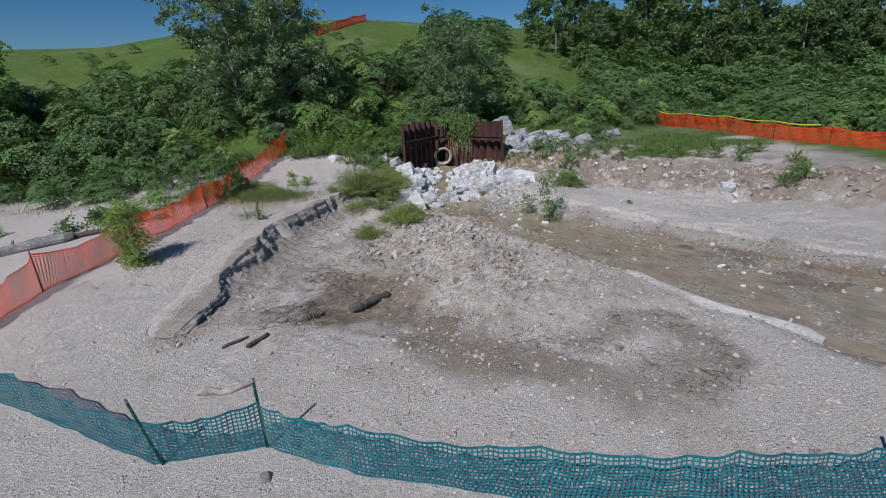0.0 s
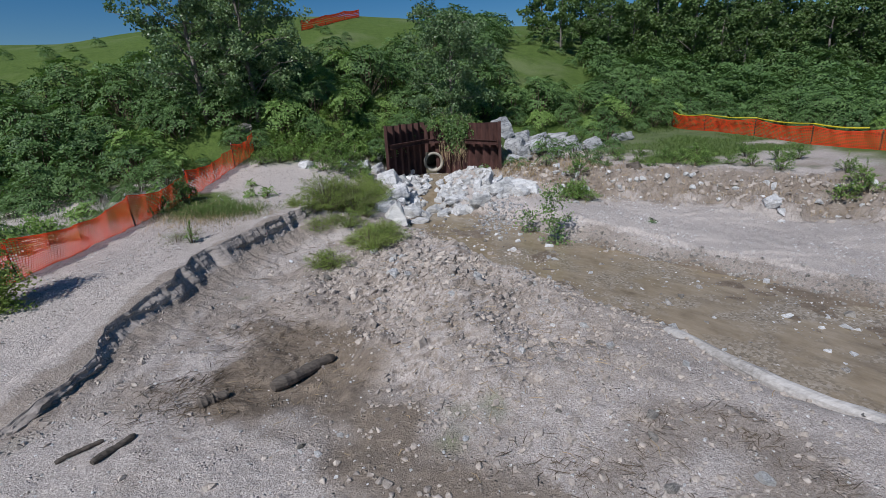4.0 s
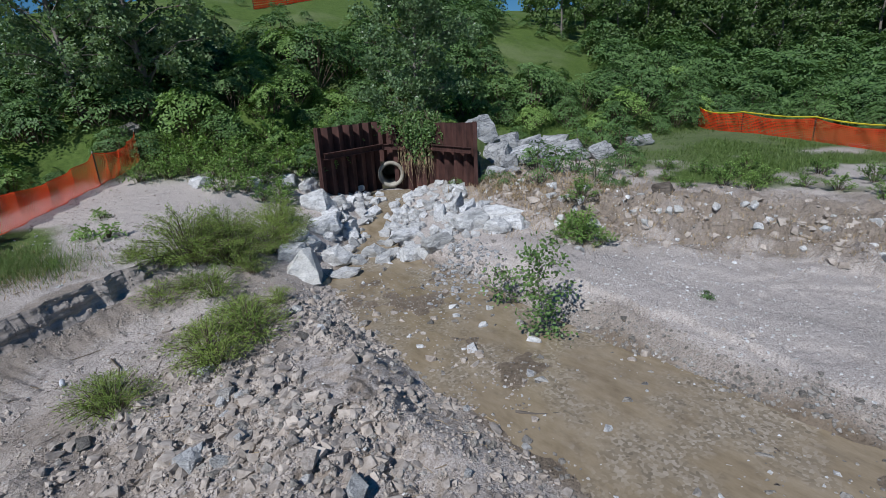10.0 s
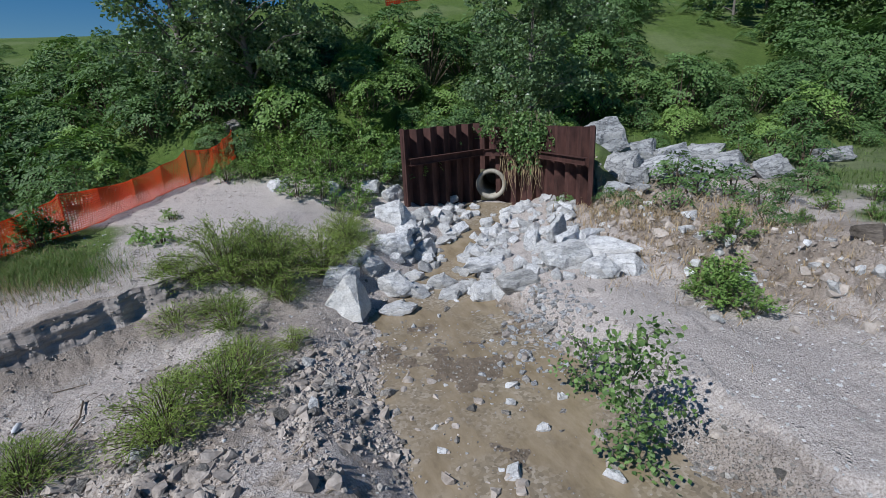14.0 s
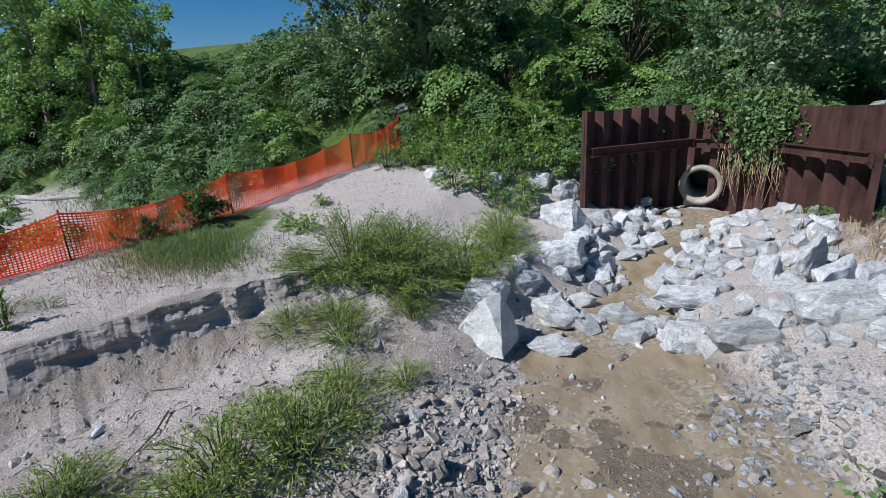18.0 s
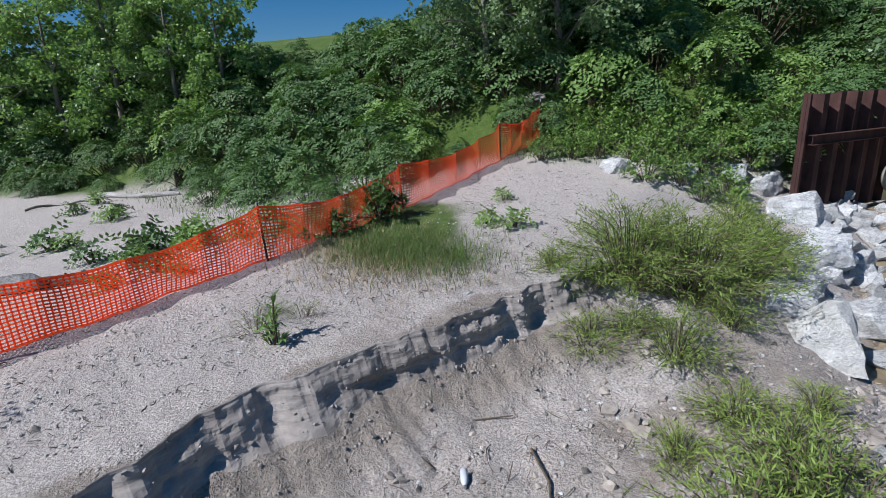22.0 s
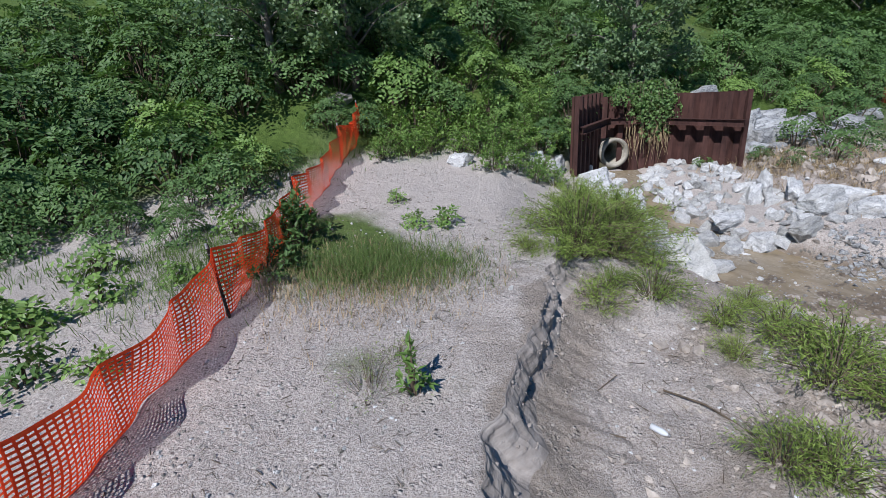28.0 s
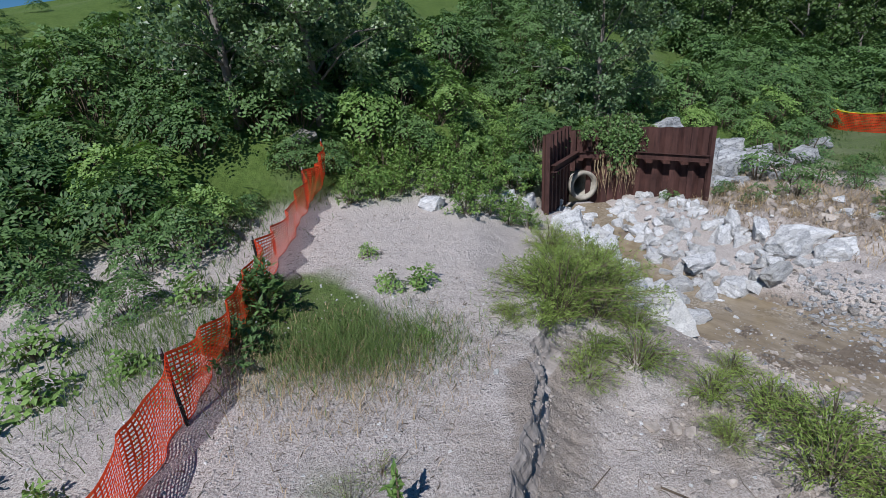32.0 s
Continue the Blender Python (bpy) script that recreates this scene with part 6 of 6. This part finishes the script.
log("driftwood_log", (3.0, 14.35), (3.9, 14.25), 0.03, 0.02, WETWOOD, "thin stick lying in the stream", 0.03, 12)
log("driftwood_log", (-1.75, 18.0), (-1.85, 17.55), 0.14, 0.12, ROCK_DARK, "upright grey slab of broken rock", 0.0, 13)
boulder(10.25, 24.0, 0.7, 0.5, mat=WETWOOD, label="dark weathered stump on the bank", group="boulders on the bank")
boulder(-27.0, 23.8, 0.9, 0.8, mat=WETWOOD, label="dark stump at the edge of the bushes", group="boulders on the bank")


def twig_field(name, count, place, size, mat, label, seed):
    r = random.Random(seed)
    spots = []
    while len(spots) < count:
        spots += list(place(r))
    zs = land(np.array([p[0] for p in spots]), np.array([p[1] for p in spots]))
    pieces = []
    for (x, y), z in zip(spots, zs):
        a, l = r.uniform(0, 6.283), size * r.uniform(0.3, 1.4)
        c = Vector((x, y, z + 0.015))
        d = Vector((math.cos(a), math.sin(a), r.uniform(-0.1, 0.25))) * l * 0.5
        k = Vector((-d.y, d.x, 0.1)) * r.uniform(-0.4, 0.4)
        t = r.uniform(0.003, 0.008)
        pieces.append(tube_data([c - d, c + k, c + d], [t, t, t * 0.5], 3, cap=False))
    return tagged(new(name, mesh_of(name, *join_data(pieces), mat)), label, "twigs", kind="stuff")


def mound_ring(r):
    line = r.choice(([(2.9, 6.2), (2.6, 5.5), (1.9, 4.8), (1.0, 5.0), (0.1, 5.5)], [(4.4, 3.4), (4.6, 4.5), (4.1, 5.6), (3.4, 6.1)], [(4.3, 3.5), (3.2, 3.2), (2.4, 4.2)]))
    i = r.randrange(len(line) - 1)
    w = r.random()
    yield tuple(line[i][k] * (1 - w) + line[i + 1][k] * w + r.gauss(0, 0.24) for k in (0, 1))


twig_field("twigs", 520, mound_ring, 0.24, STEM, "brown twigs washed into a ring on the mud", 71)
twig_field("twigs", 420, around(-5.3, 7.9, 0.6, 0.5), 0.35, STEM, "raft of brown reeds and twigs by the mud", 72)
twig_field("twigs", 420, around(-4.9, 10.8, 0.9, 0.7), 0.3, STEM, "brown reeds and twigs at the foot of the cut bank", 73)
twig_field("twigs", 500, around(0.5, 9.5, 2.4, 2.2), 0.3, STRAW, "dry straw scattered over the mound", 74)
twig_field("twigs", 260, on_terrace, 0.6, STEM, "bare twigs along the broken bank", 75)
def on_plateau(r):
    x, y = r.uniform(-12.5, -6.5), r.uniform(9.5, 26)
    if x < np.interp(y, [p[1] for p in SCARP], [p[0] for p in SCARP]) - 0.4:
        yield x, y


twig_field("twigs", 1300, on_plateau, 0.11, STEM, "scattered twigs and bark over the sand plateau", 77)
stone_field("pebbles", 1600, on_plateau, spread(0.015, 0.055, 2.5), ROCK_DARK, "small dark pebbles over the sand plateau", 47)
twig_field("twigs", 90, around(-4.5, 16.5, 1.6, 1.5), 0.4, STEM, "bare roots on the eroded slope", 76)

# ---- litter and roots on the eroded slope ----
LITTER = plain_mat("pale_plastic", (0.55, 0.58, 0.60), (0.78, 0.80, 0.82), 0.45, scale=4, relief=0.1)


def crumpled_sheet(x, y, wide, deep, seed):
    r = random.Random(seed)
    n = 9
    v, f = [], []
    for lift in (0.0, 0.006):
        for i in range(n):
            for j in range(n):
                u, w = (i / (n - 1) - 0.5) * wide, (j / (n - 1) - 0.5) * deep
                v.append((x + u + r.uniform(-0.01, 0.01), y + w + r.uniform(-0.01, 0.01), ground_z(x + u, y + w) + 0.03 + lift + 0.07 * abs(float(lump(u + seed, w, 0.18, seed, 2)))))
    for s in (0, n * n):
        for i in range(n - 1):
            for j in range(n - 1):
                q = (s + i * n + j, s + i * n + j + 1, s + (i + 1) * n + j + 1, s + (i + 1) * n + j)
                f.append(q if s else q[::-1])
    return tagged(new("plastic_sheet", mesh_of("plastic_sheet", v, f, LITTER)), "crumpled pale plastic sheet at the foot of the cut bank", "litter")


crumpled_sheet(-5.75, 17.75, 0.55, 0.3, 5)
bottle = base("plastic_bottle", pose(-5.45, 15.6, ground_z(-5.45, 15.6) + 0.05, 90, 0, 35), "small white plastic bottle lying on the slope", "bottle")
part("body", mesh_of("body", *tube_data([(0, 0, -0.12), (0, 0, 0.05), (0, 0, 0.09), (0, 0, 0.12)], [0.045, 0.045, 0.03, 0.016], 14), LITTER, True), LITTER, bottle)
part("cap", mesh_of("cap", *tube_data([(0, 0, 0.12), (0, 0, 0.145)], [0.019, 0.019], 12), TIP), TIP, bottle)
for path, thick in (([(-7.25, 16.9), (-6.95, 16.5), (-6.75, 16.0), (-6.35, 15.7), (-5.9, 15.6)], 0.022), ([(-7.3, 16.4), (-6.6, 16.3), (-5.9, 16.6), (-5.5, 16.9)], 0.014), ([(-5.0, 16.4), (-4.6, 16.0), (-4.3, 15.4)], 0.016), ([(-6.9, 14.6), (-6.3, 14.3), (-5.8, 14.4)], 0.013)):
    pts = [(x, y, ground_z(x, y) + 0.06) for x, y in path]
    tagged(new("bare_root", mesh_of("bare_root", *tube_data(pts, [thick * (1 - 0.14 * i) for i in range(len(pts))], 6), STEM)), "thin dark root washed out of the cut bank", "root", "washed-out roots")
boulder(-6.95, 18.15, 0.16, 0.12, mat=ROCK_WHITE, label="single white stone near the edge of the cut bank", group="stones on the plateau")

# ---- tape along the right fence, fence on the hilltop ----
tp = [(20.35, 40.0), (20.95, 36.3), (21.65, 31.6), (22.25, 27.4), (23.8, 24.6)]
pts = []
for (ax, ay), (bx, by) in zip(tp[:-1], tp[1:]):
    for k in range(6):
        w = k / 6
        x, y = ax + (bx - ax) * w, ay + (by - ay) * w
        pts.append((x, y, ground_z(x, y) + 1.2 - 0.12 * math.sin(math.pi * w)))
for a, b in (((-10.5, 29.3, 4.15), (-10.1, 29.1, 3.75)),):
    a, b = Vector(a), Vector(b)
    strip = tube_data([a, a.lerp(b, 0.4) + Vector((0, 0, 0.05)), a.lerp(b, 0.7), b], [0.03] * 4, 4)
    tagged(new("warning_tape", mesh_of("warning_tape", *strip, TAPE)), "torn yellow warning tape caught in the bushes", "tape")
tagged(new("warning_tape", mesh_of("warning_tape", *tube_data(pts, [0.035] * len(pts), 4), TAPE)), "yellow warning tape along the top of the fence", "tape")
net_fence("orange_fence", [(-12.0, 54.0, 0.85, 0, 0), (-10.4, 59.5, 0.9, 0, 0), (-8.9, 65.0, 0.9, 0, 0), (-7.6, 70.5, 0.85, 0, 0)], "distant orange plastic fence along the hilltop", "plastic mesh fences", NET_ORANGE, POST, 0.25, 0.055, 4, 0.9, 81, lean=0.05, droop=0.1)
